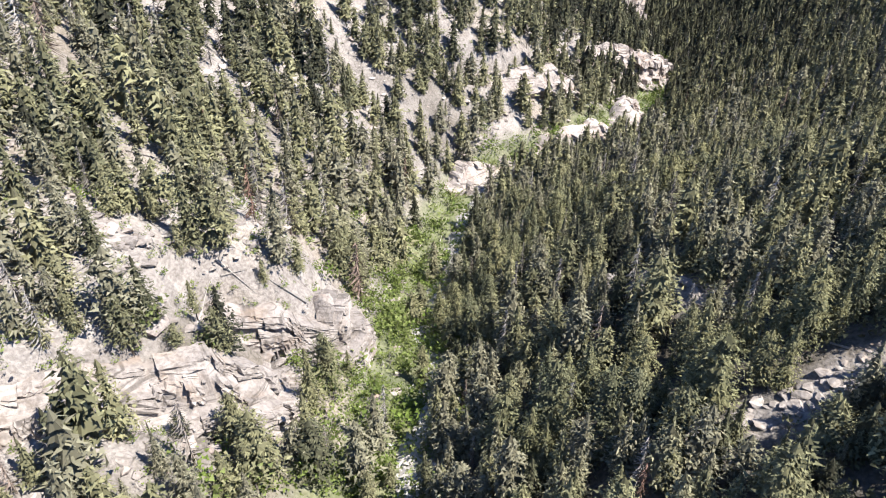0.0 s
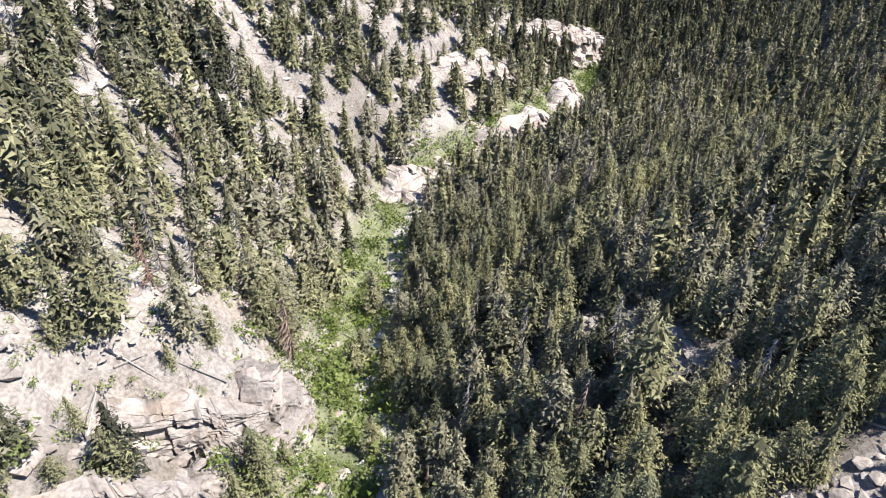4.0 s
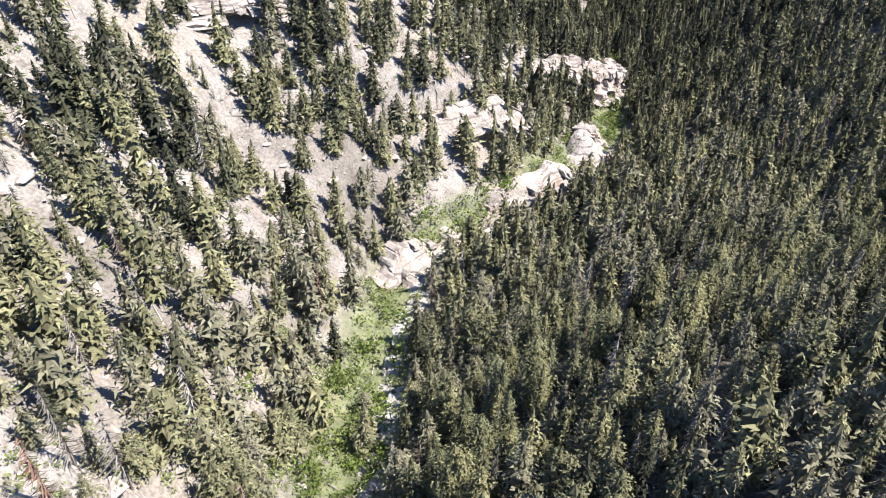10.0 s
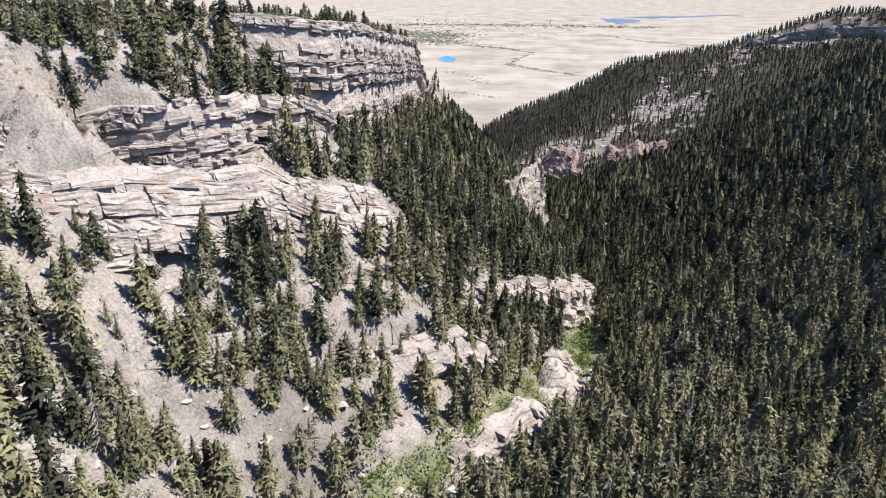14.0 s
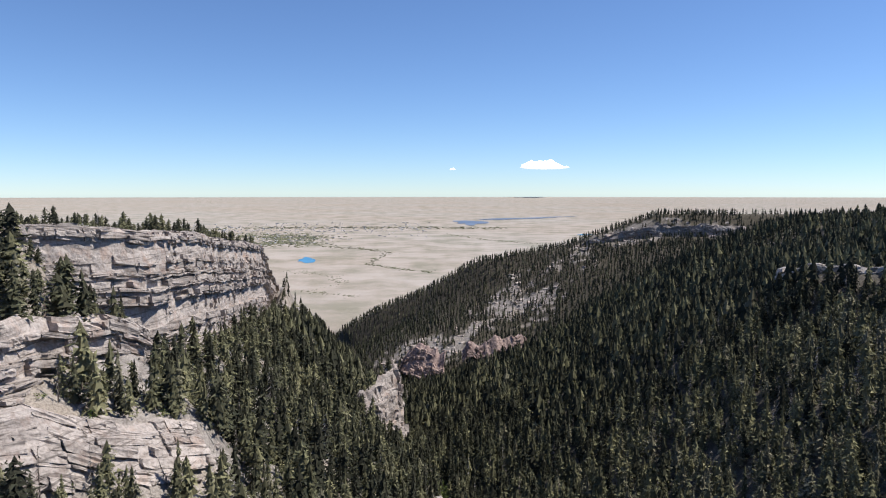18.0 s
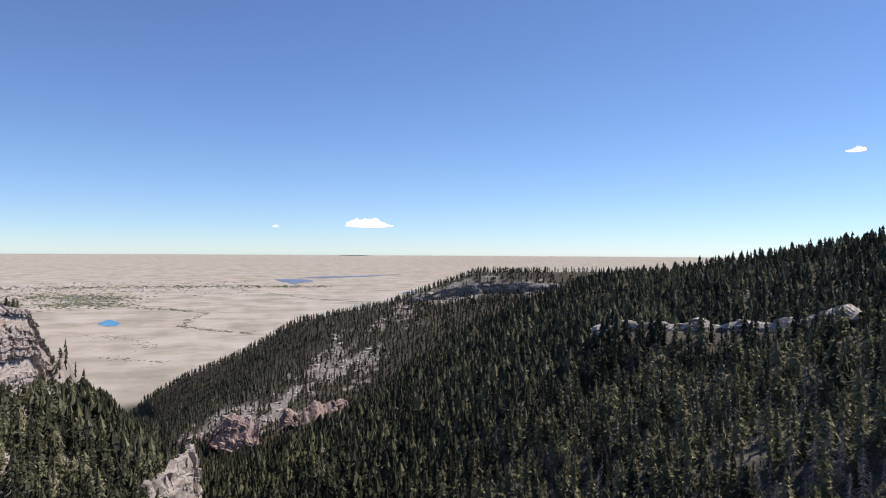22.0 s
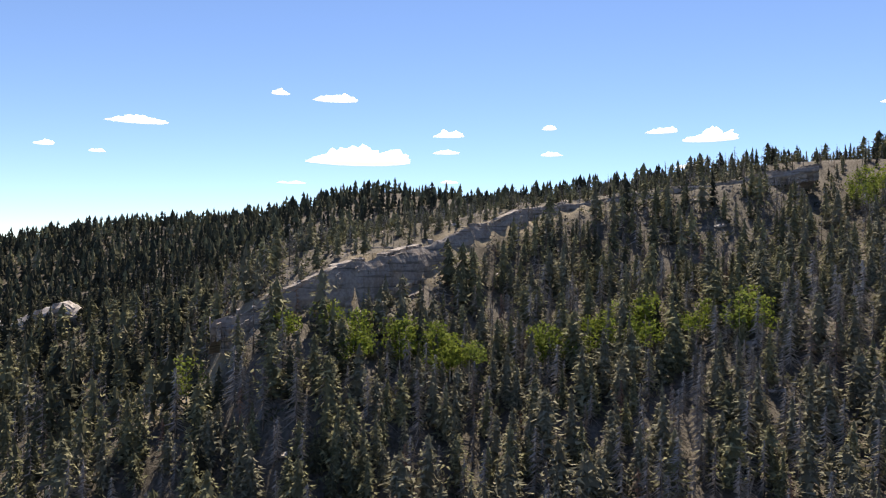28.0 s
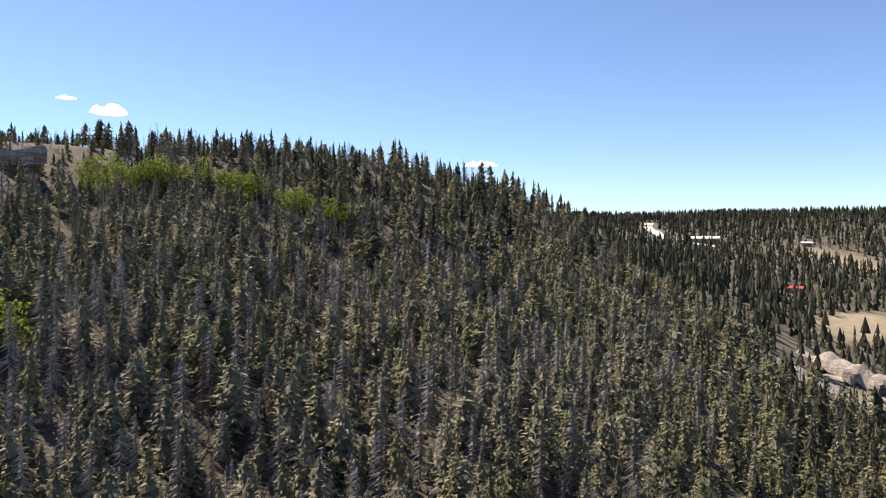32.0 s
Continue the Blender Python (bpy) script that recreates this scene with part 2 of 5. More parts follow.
mat_pale_stone = plain_material("pale_stone", (0.27, 0.25, 0.23), (0.46, 0.435, 0.405), 1.2)
mat_cloud = plain_material("cloud_white", (0.86, 0.86, 0.87), (0.92, 0.92, 0.92), 0.01, 1.0)
# clouds glow a little: stands in for sunlight scattered through them
cloud_skin = mat_cloud.node_tree.nodes["Principled BSDF"]
cloud_skin.inputs["Emission Color"].default_value, cloud_skin.inputs["Emission Strength"].default_value = (1, 1, 1, 1), 0.55
mat_far_trees = plain_material("far_trees", (0.08, 0.085, 0.05), (0.15, 0.15, 0.09), 0.02)
mat_town = plain_material("town_walls", (0.22, 0.22, 0.23), (0.6, 0.59, 0.58), 0.03)
mat_gravel = plain_material("gravel", (0.42, 0.39, 0.35), (0.56, 0.53, 0.49), 0.5)
mat_wall = plain_material("timber_wall", (0.16, 0.12, 0.09), (0.24, 0.19, 0.14), 2.0)
mat_white_roof = plain_material("white_metal_roof", (0.68, 0.69, 0.7), (0.78, 0.78, 0.78), 0.6, 0.45)
mat_red_roof = plain_material("red_metal_roof", (0.38, 0.05, 0.035), (0.5, 0.08, 0.05), 0.6, 0.5)
mat_dark_glass = plain_material("dark_window_glass", (0.02, 0.025, 0.03), (0.04, 0.045, 0.05), 1.0, 0.1)
mat_lake = plain_material("lake_water", (0.05, 0.2, 0.36), (0.08, 0.26, 0.42), 0.01, 0.25)
mat_far_water = plain_material("far_water", (0.12, 0.16, 0.23), (0.18, 0.22, 0.28), 0.01, 0.3)
mat_pale_bark = plain_material("pale_bark", (0.4, 0.39, 0.34), (0.58, 0.56, 0.5), 4.0)

# ---- the land ----
SECTIONS = []


def section(y, left, creek, right):
    """The canyon's profile at one y: (x, z) corners from the plateau down to the creek and up to the ridge."""
    SECTIONS.append((y, np.array(left + [creek] + right, float)))


section(-400, [(-1000, 45), (-260, 10), (-220, 5), (-150, -20), (-90, -40), (-20, -60)], (0, -64), [(20, -60), (50, -50), (90, -38), (140, -22), (200, -10), (300, 0), (1000, 20)])
section(-150, [(-1000, 20), (-200, 0), (-170, -15), (-120, -40), (-70, -62), (-25, -82)], (-10, -86), [(4, -82), (30, -66), (60, -52), (100, -38), (150, -24), (210, -14), (1000, 20)])
section(-60, [(-1000, 15), (-195, -3), (-165, -20), (-115, -42), (-70, -63), (-33, -86)], (-20, -91), [(-6, -88), (20, -73), (50, -58), (95, -40), (140, -20), (190, 9), (1000, 15)])
section(0, [(-1000, 10), (-190, -6), (-160, -24), (-110, -45), (-72, -66), (-40, -90)], (-28, -96), [(-14, -93), (10, -80), (40, -64), (90, -42), (145, -15), (228, 31), (1000, 22)])
section(80, [(-1000, 0), (-185, -10), (-160, -28), (-115, -48), (-74, -70), (-52, -96)], (-41, -101), [(-30, -98), (-4, -77), (23, -65), (90, -36), (160, -14), (255, 29), (1000, 30)])
section(130, [(-1000, 0), (-180, -10), (-155, -32), (-128, -56), (-86, -84), (-70, -105)], (-60, -111), [(-50, -107), (-20, -87), (8, -71), (100, -41), (165, -15), (280, 30), (1000, 34)])
section(185, [(-1000, -2), (-175, -10), (-150, -32), (-130, -56), (-95, -88), (-78, -108)], (-67, -113), [(-55, -110), (-25, -100), (30, -84), (115, -42), (170, -16), (320, 26), (1000, 32)])
section(240, [(-1000, -5), (-160, -12), (-139, -28), (-126, -56), (-84, -82), (-56, -112)], (-44, -118), [(-32, -115), (0, -106), (36, -90), (110, -34), (178, -10), (330, 22), (1000, 28)])
section(300, [(-1000, -8), (-137, -9), (-122, -50), (-97, -70), (-62, -94), (-36, -118)], (-25, -123), [(-15, -120), (20, -108), (45, -86), (80, -56), (150, -26), (335, 27), (1000, 30)])
section(350, [(-1000, -12), (-131, -13), (-119, -60), (-92, -81), (-56, -102), (-34, -122)], (-25, -128), [(-14, -124), (20, -108), (50, -86), (80, -62), (158, -30), (310, 16), (1000, 20)])
section(440, [(-1000, -22), (-140, -22), (-128, -66), (-110, -83), (-70, -112), (-48, -132)], (-38, -137), [(-26, -133), (10, -112), (45, -92), (75, -66), (130, -40), (270, 5), (1000, 8)])
section(540, [(-1000, -40), (-149, -32), (-139, -74), (-118, -95), (-85, -125), (-68, -145)], (-58, -150), [(-46, -146), (-10, -126), (35, -107), (75, -80), (140, -50), (230, -13), (1000, 0)])
section(640, [(-1000, -90), (-160, -72), (-150, -96), (-136, -112), (-106, -144), (-86, -164)], (-76, -169), [(-62, -165), (-26, -143), (28, -121), (78, -86), (142, -50), (205, -27), (1000, -14)])
section(700, [(-1000, -130), (-168, -106), (-158, -116), (-146, -132), (-118, -160), (-100, -180)], (-88, -185), [(-74, -182), (-44, -168), (10, -152), (76, -124), (142, -86), (225, -48), (1000, -30)])
section(800, [(-1000, -190), (-176, -134), (-168, -142), (-156, -158), (-132, -184), (-115, -202)], (-104, -206), [(-90, -203), (-60, -196), (0, -184), (80, -158), (150, -120), (240, -70), (1000, -40)])
section(900, [(-1000, -240), (-192, -168), (-184, -176), (-172, -188), (-155, -208), (-141, -222)], (-130, -226), [(-118, -224), (-92, -220), (-30, -208), (60, -182), (150, -146), (260, -90), (1000, -50)])
section(1060, [(-1000, -258), (-225, -212), (-212, -217), (-200, -224), (-190, -231), (-182, -235)], (-174, -237), [(-160, -226), (-105, -196), (-40, -180), (54, -162), (150, -132), (270, -93), (1000, -55)])
section(1130, [(-1000, -262), (-250, -220), (-235, -224), (-222, -231), (-208, -238), (-198, -241)], (-188, -243), [(-172, -232), (-125, -203), (-60, -180), (50, -146), (150, -112), (280, -82), (1000, -50)])
section(1190, [(-1000, -265), (-285, -232), (-268, -236), (-245, -241), (-220, -246), (-205, -247)], (-196, -248), [(-184, -244), (-145, -222), (-70, -174), (30, -132), (150, -96), (290, -74), (1000, -45)])
section(1250, [(-1000, -267), (-330, -246), (-312, -250), (-290, -253), (-265, -255), (-248, -256)], (-238, -256), [(-225, -228), (-165, -194), (-80, -157), (-5, -113), (140, -85), (290, -33), (1000, -32)])
section(1330, [(-1000, -270), (-380, -260), (-350, -262), (-320, -264), (-295, -266), (-280, -267)], (-268, -267), [(-250, -258), (-200, -240), (-110, -205), (-10, -170), (140, -135), (290, -80), (1000, -70)])
section(1450, [(-1000, -272), (-420, -270), (-390, -270), (-360, -271), (-330, -271), (-310, -272)], (-295, -272), [(-280, -270), (-230, -266), (-150, -258), (-50, -245), (100, -225), (260, -190), (1000, -190)])
section(1600, [(-1000, -274), (-450, -274), (-420, -274), (-390, -274), (-360, -274), (-340, -274)], (-320, -274), [(-300, -274), (-260, -274), (-180, -274), (-80, -273), (80, -272), (240, -270), (1000, -272)])
SECTION_Y = np.array([s[0] for s in SECTIONS], float)
SECTION_P = np.array([s[1] for s in SECTIONS])       # station, corner, (x, z)
MIDDLE = (0.0, 120.0)                                # about which the far country is laid out


def smooth_columns(values, y):
    """Monotone cubic through the stations, for every corner at once: rows for y, columns for corners."""
    h = np.diff(SECTION_Y)[:, None]
    d = np.diff(values, axis=0) / h
    m = np.zeros_like(values)
    m[1:-1] = np.where(d[:-1] * d[1:] > 0, 2 * d[:-1] * d[1:] / np.where(d[:-1] + d[1:] == 0, 1, d[:-1] + d[1:]), 0)
    m[0], m[-1] = d[0], d[-1]
    y = np.clip(y, SECTION_Y[0], SECTION_Y[-1])
    k = np.clip(np.searchsorted(SECTION_Y, y) - 1, 0, len(SECTION_Y) - 2)
    s = ((y - SECTION_Y[k]) / (SECTION_Y[k + 1] - SECTION_Y[k]))[:, None]
    hk = h[k]
    return ((2 * s ** 3 - 3 * s ** 2 + 1) * values[k] + (s ** 3 - 2 * s ** 2 + s) * hk * m[k]
            + (-2 * s ** 3 + 3 * s ** 2) * values[k + 1] + (s ** 3 - s ** 2) * hk * m[k + 1])


def creek_at(y):
    c = smooth_columns(SECTION_P[:, 6], np.atleast_1d(np.asarray(y, float)))
    return c[:, 0], c[:, 1]


def plain_elevation(d):
    """Degrees below eye level at which the open plain lies at a distance."""
    return 0.28 + 10.1 * np.clip((4800 - d) / 3300, 0, 1.2)


# ---- where the cliffs stand: each faces to the right of its line ----
CLIFFS = []


def cliff(name, label, line, tops, heights, **more):
    CLIFFS.append((name, label, np.array(line, float), np.array(tops, float), np.array(heights, float), more))


cliff("upper_cliff", "tall pale pink limestone cliff in level beds with upright cracks", [(-154, 288), (-141, 303), (-131, 324), (-127, 345), (-128, 385), (-134, 430), (-143, 490), (-148, 540), (-160, 585), (-166, 640)],
      [-7, -8, -10, -12, -15, -20, -26, -31, -50, -78], [14, 34, 44, 48, 49, 48, 46, 42, 26, 10], bulge=2.3, block=(4.6, 1.9), seed=11, lost=0.02, talus=17)
cliff("middle_cliff", "pale limestone buttress cliff with a dark shaded side below the plateau", [(-156, 222), (-144, 232), (-133, 237), (-126, 244), (-125, 258), (-125, 274), (-121, 292), (-116, 310)],
      [-31, -28, -27, -27, -27, -29, -32, -38], [6, 16, 20, 21, 18, 14, 11, 6], bulge=2.4, block=(4.5, 1.9), seed=23, lost=0.06, cells=3, talus=14)
cliff("lower_white_cliff", "whitish bedded limestone slab along the slope", [(-180, 164), (-163, 184), (-152, 196), (-142, 209), (-131, 225), (-116, 246), (-102, 267), (-92, 286)],
      [-33, -34, -35, -38, -41, -45, -52, -59], [11, 13, 15, 16, 15, 13, 10, 6], bulge=1.1, block=(7.0, 2.2), seed=37, batter=0.8, ragged=(5, 12), upright=0.6, talus=10, cells=3, lost=0.05)
cliff("left_rim_ledge", "broken pale rock ledges under the wooded rim", [(-186, 176), (-170, 190), (-157, 204), (-150, 214)], [-24, -24, -25, -29], [6, 11, 11, 6], bulge=1.8, block=(3.0, 2.2), seed=39)
cliff("canyon_wall_tower", "white limestone towers standing above the creek", [(-74, 440), (-63, 454), (-56, 471), (-56, 490), (-66, 508)], [-106, -98, -95, -98, -110], [30, 42, 44, 40, 28], bulge=3.6, block=(4.5, 5.0), seed=41, ragged=(14, 8))
cliff("canyon_wall_crag", "pale crag over the creek bend", [(-58, 300), (-48, 312), (-40, 325), (-31, 345), (-26, 362), (-34, 380)], [-98, -97, -102, -110, -116, -118], [10, 14, 15, 16, 12, 8], bulge=2.6, block=(4, 2.2), seed=43, batter=0.4, ragged=(8, 10))
cliff("creek_ledge_wall", "stepped pale limestone ledges above the creek bed", [(-76, 180), (-69, 192), (-62, 208), (-50, 228), (-40, 246), (-34, 262), (-30, 280), (-33, 300)],
      [-113, -108, -106, -106, -108, -110, -112, -114], [3, 5, 8, 9, 10, 11, 10, 6], bulge=2.6, block=(3.4, 1.5), seed=47, lost=0.34, cells=3, wooded=True, batter=0.75, ragged=(17, 15))
cliff("mid_slope_ledge", "broken pale rock ledges across the scree slope", [(-96, 214), (-86, 226), (-74, 240), (-62, 254), (-52, 268), (-48, 286)], [-84, -85, -88, -93, -97, -102], [4, 6, 7, 7, 7, 5], bulge=2.4, block=(3.2, 1.4), seed=53, lost=0.4, cells=3, wooded=True, batter=0.85, ragged=(17, 14))
cliff("near_crag", "pale cracked limestone crag above green shrubs", [(-86, 30), (-76, 38), (-70, 50), (-61, 60), (-58, 68), (-66, 74)], [-66, -68, -71, -77, -80, -82], [10, 12, 13, 13, 12, 8], bulge=2.6, block=(3.6, 2.3), upright=0.8, batter=0.5, seed=59, cells=5, ragged=(9, 9), mat=mat_weathered_shaded_rock)
cliff("creek_outcrop", "pale overhanging limestone outcrop beside the creek", [(-78, 66), (-70, 74), (-62, 80), (-57, 88), (-62, 96), (-70, 100)], [-80, -81, -83, -85, -86, -86], [6, 9, 12, 12, 9, 5], bulge=2.6, block=(3.6, 2.3), upright=0.8, batter=0.35, seed=61, cells=5, ragged=(9, 9), mat=mat_weathered_shaded_rock)
cliff("bluff", "grey limestone bluff edge with a dry grass top", [(120, 249), (132, 234), (145, 224), (166, 217), (190, 209), (215, 188), (230, 150), (232, 112)], [-16, -9, -3, 0, 6, 14, 20, 26], [2, 6, 11, 9, 5, 3, 2, 1.5], bulge=2.4, block=(2.4, 3.0), seed=67, cells=4, mat=mat_weathered_shaded_rock, batter=0.02, foot=-2.5, rise=0.13, back=3.0, shelf=62.0)
cliff("forest_ledge", "low grey rock ledge among the conifers", [(112, 415), (128, 392), (146, 370), (156, 352), (158, 334), (160, 318)], [-32, -28, -26, -24, -19, -17], [1.5, 2.2, 2.4, 3, 3, 1.5], lost=0.3, bulge=1.8, block=(2.5, 1.2), seed=71, mat=mat_grey_rock, batter=0.5, ragged=(5, 8))
for line, tops, heights, seed in (([(-96, 944), (-78, 924), (-58, 912), (-44, 910)], [-192, -180, -180, -190], [12, 36, 32, 14], 97), ([(-28, 902), (0, 902), (26, 908), (52, 922)], [-180, -170, -167, -168], [6, 18, 14, 5], 103)):
    cliff("red_crag", "pinkish red granite crag at the canyon mouth", line, tops, heights, bulge=3.6, block=(5, 4), seed=seed, mat=mat_red_rock, batter=0.6, wooded=True, ragged=(16, 11), lost=0.3, cells=3)
cliff("rim_cliff", "grey banded limestone rim below the far summit", [(150, 1232), (210, 1222), (280, 1216), (350, 1210), (425, 1208)], [-86, -66, -51, -48, -51], [8, 17, 21, 21, 12], bulge=5, block=(11, 5), seed=83, mat=mat_weathered_shaded_rock, batter=0.08, wooded=True, ragged=(8, 16), lost=0.25)
cliff("scree_crag", "grey rocky scree crag on the upstream bank", [(106, -66), (96, -62), (86, -58), (76, -56), (66, -52)], [-33, -35, -37, -40, -44], [2, 3.5, 4, 3, 2], bulge=2.6, block=(3.4, 2.2), seed=89, lost=0.3, mat=mat_weathered_shaded_rock, batter=0.4, ragged=(8, 7))


def nearest_on(line, x, y):
    """For places: how far along a line they lie (corner number), how far off, and on which side (right is positive)."""
    along, off, side = np.zeros(len(x)), np.full(len(x), 1e9), np.zeros(len(x))
    for k in range(len(line) - 1):
        (ax, ay), (bx, by) = line[k], line[k + 1]
        dx, dy = bx - ax, by - ay
        size2 = dx * dx + dy * dy
        s = np.clip(((x - ax) * dx + (y - ay) * dy) / size2, 0, 1)
        d = np.hypot(x - ax - s * dx, y - ay - s * dy)
        cross = ((x - ax) * dy - (y - ay) * dx) / math.sqrt(size2)
        near = d < off
        along, off, side = np.where(near, k + s, along), np.where(near, d, off), np.where(near, np.sign(cross), side)
    return along, off, side


def carved(x, y, z):
    """The ground steps down at each cliff's foot and meets its brow."""
    for name, label, line, tops, heights, more in CLIFFS:
        lo, hi = line.min(0) - 66, line.max(0) + 66
        box = np.flatnonzero((x > lo[0]) & (x < hi[0]) & (y > lo[1]) & (y < hi[1]))
        if not len(box):
            continue
        bx, by, bz = x[box], y[box], z[box]
        along, off, side = nearest_on(line, bx, by)
        k = np.arange(len(line))
        top, high = np.interp(along, k, tops), np.interp(along, k, heights)
        d = off * side
        step = -1.2 - 1.1 * more.get("bulge", 2.2) - 0.04 * high
        wide = np.clip(0.5 * high, 5, 16)
        front = (d > step) * (1 - smooth(0.35, 1.0, np.maximum(d, 0) / wide))
        behind = (d <= step) * (1 - smooth(0.3, 1.0, -d / (more.get("shelf", 8.0) + 0.2 * high)))
        fade = smooth(0.0, 0.6, along) * smooth(0.0, 0.6, len(line) - 1 - along)
        foot = np.minimum(bz, top - high + 0.4)
        bz = bz + (foot - bz) * front * fade
        talus = top - high + 0.4 - 0.66 * np.maximum(d, 0)
        bz = np.where(d > step, bz + (np.maximum(bz, talus) - bz) * fade * (1 - smooth(22, 45, d)), bz)
        brow = top - 0.9 + more.get("rise", 0.12) * np.maximum(-d, 0)
        z[box] = bz + (brow - bz) * behind * fade
    return z


def land(x, y):
    """The ground's height, on arrays."""
    x, y = np.asarray(x, float).ravel(), np.asarray(y, float).ravel()
    px, pz = smooth_columns(SECTION_P[:, :, 0], y), smooth_columns(SECTION_P[:, :, 1], y)
    z = np.full(len(x), 0.0)
    z = np.where(x <= px[:, 0], pz[:, 0], z)
    for k in range(px.shape[1] - 1):
        inside = (x > px[:, k]) & (x <= px[:, k + 1])
        s = np.clip((x - px[:, k]) / (px[:, k + 1] - px[:, k]), 0, 1)
        z = np.where(inside, pz[:, k] + (pz[:, k + 1] - pz[:, k]) * s, z)
    z = np.where(x > px[:, -1], pz[:, -1], z)
    # gullies and hummocks, less along the creek
    cx = px[:, 6]
    away = smooth(4, 40, np.abs(x - cx))
    near = 1 - smooth(900, 1400, np.hypot(x - MIDDLE[0], y - MIDDLE[1]))
    z = z + away * near * (7 * (fbm(x / 55, y / 55, 3, 4) - 0.5) + 2.4 * (fbm(x / 13, y / 13, 8, 3) - 0.5))
    ribs = np.abs(((y + 0.25 * x) / 34 + 1.2 * vnoise(x / 60, y / 60, 5)) % 1 - 0.5) * 2
    z = z + np.where(x < cx, away * near * 3.5 * (ribs - 0.5), 0)
    # the far country
    dx, dy = x - MIDDLE[0], y - MIDDLE[1]
    d = np.hypot(dx, dy)
    bearing = np.degrees(np.arctan2(dx, dy))
    open_side = smooth(-95, -65, bearing) * (1 - smooth(38, 62, bearing))
    low = -d * np.tan(np.radians(plain_elevation(d))) + 14 * (fbm(dx / 260, dy / 260, 21) - 0.5) * smooth(1400, 1900, d) * (1 - smooth(2400, 3200, d))
    south = smooth(110, 140, np.abs(bearing))
    high = 20 + 8 * south * smooth(500, 1000, d) + 26 * (fbm(dx / 420, dy / 420, 31) - 0.5)
    outer = low * open_side + high * (1 - open_side)
    out = np.where(dy > 0, smooth(1380, 1580, d), smooth(520, 800, d))
    z = z * (1 - out) + outer * out
    return carved(x, y, z)


def steps(inner, count, outer):
    """Grid lines: evenly spaced inside, ever wider outside, to about five kilometres."""
    lo, hi = inner
    mid = np.linspace(lo, hi, count)
    step, lines = (hi - lo) / (count - 1), []
    at = 0.0
    while at < outer:
        step = min(step * 1.12, 110)
        at += step
        lines.append(at)
    lines = np.array(lines)
    return np.concatenate([lo - lines[::-1], mid, hi + lines])


GX, GY = steps((-205, 345), 170, 5000), steps((-30, 1300), 330, 5000)
gx, gy = np.meshgrid(GX, GY)
gx, gy = gx.ravel(), gy.ravel()
gz = land(gx, gy)
nx, ny = len(GX), len(GY)
ii, jj = np.meshgrid(np.arange(nx - 1), np.arange(ny - 1))
a = (jj * nx + ii).ravel()
quads = np.stack([a, a + 1, a + 1 + nx, a + nx], 1)
creek_x, creek_z = creek_at(gy)
g_d = np.hypot(gx - MIDDLE[0], gy - MIDDLE[1])
g_bearing = np.degrees(np.arctan2(gx - MIDDLE[0], gy - MIDDLE[1]))
right_side = smooth(4, 16, gx - creek_x)
plain_w = smooth(1290, 1400, g_d) * smooth(-95, -75, g_bearing) * (1 - smooth(45, 62, g_bearing))
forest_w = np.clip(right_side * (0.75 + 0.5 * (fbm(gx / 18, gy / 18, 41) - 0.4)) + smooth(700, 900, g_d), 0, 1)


def patch(x, y, at, size, turn=0.0, ragged=0.5, seed=0):
    """How much of a ragged round patch covers a place."""
    c, s = math.cos(radians(turn)), math.sin(radians(turn))
    u, v = ((x - at[0]) * c + (y - at[1]) * s) / size[0], (-(x - at[0]) * s + (y - at[1]) * c) / size[1]
    r = np.hypot(u, v) + ragged * (fbm(x / 9, y / 9, 70 + seed) - 0.5)
    return 1 - smooth(0.85, 1.1, r)


def bare_flank(x, y):
    """Open scree in streaks on the far hill's flank."""
    streak = smooth(0.42, 0.55, 0.55 * fbm(x / 38, y / 38, 95, 3) + 0.45 * fbm(x / 11, y / 11, 96, 2))
    flank = np.maximum(patch(x + 70 * (fbm(x / 45, y / 45, 97, 3) - 0.5), y, (75, 1105), (165, 66), 50, 0.7, 11), patch(x, y, (-60, 985), (95, 40), -12, 0.7, 12))
    return np.maximum(flank, 0.8 * patch(x, y, (285, 1216), (150, 22), -4, 0.6, 13)) * streak


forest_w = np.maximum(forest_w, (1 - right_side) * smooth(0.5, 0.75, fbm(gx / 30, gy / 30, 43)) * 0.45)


MEADOWS = [((108, -165), (13, 48), 0), ((176, -416), (50, 30), -10), ((302, -376), (22, 10), 0), ((126, 252), (14, 5), -50)]
BLUFF_LINE = next(c[2] for c in CLIFFS if c[0] == "bluff")


def meadow(x, y):
    x, y = np.asarray(x, float), np.asarray(y, float)
    total = np.zeros(len(x))
    for k, (at, size, turn) in enumerate(MEADOWS):
        total = np.maximum(total, patch(x, y, at, size, turn, 0.4, k))
    along, off, side = nearest_on(BLUFF_LINE, x, y)
    strip = (side < 0) * (1 - smooth(5, 9, off + 6 * (fbm(x / 12, y / 12, 64) - 0.5))) * smooth(0.8, 1.6, along) * (1 - smooth(4.9, 5.4, along))
    return np.maximum(total, strip)




def clearing(x, y):
    """Open stony ground in the wood on the right-hand slope."""
    return np.maximum(np.maximum(patch(x, y, (26, 82), (32, 3.0), 32, 0.4, 21), patch(x, y, (-4, 107), (15, 3.6), -36, 0.9, 22)), np.maximum(patch(x, y, (70, 60), (20, 7), 10, 0.6, 23), patch(x, y, (88, -46), (16, 10), 0, 0.7, 24)))


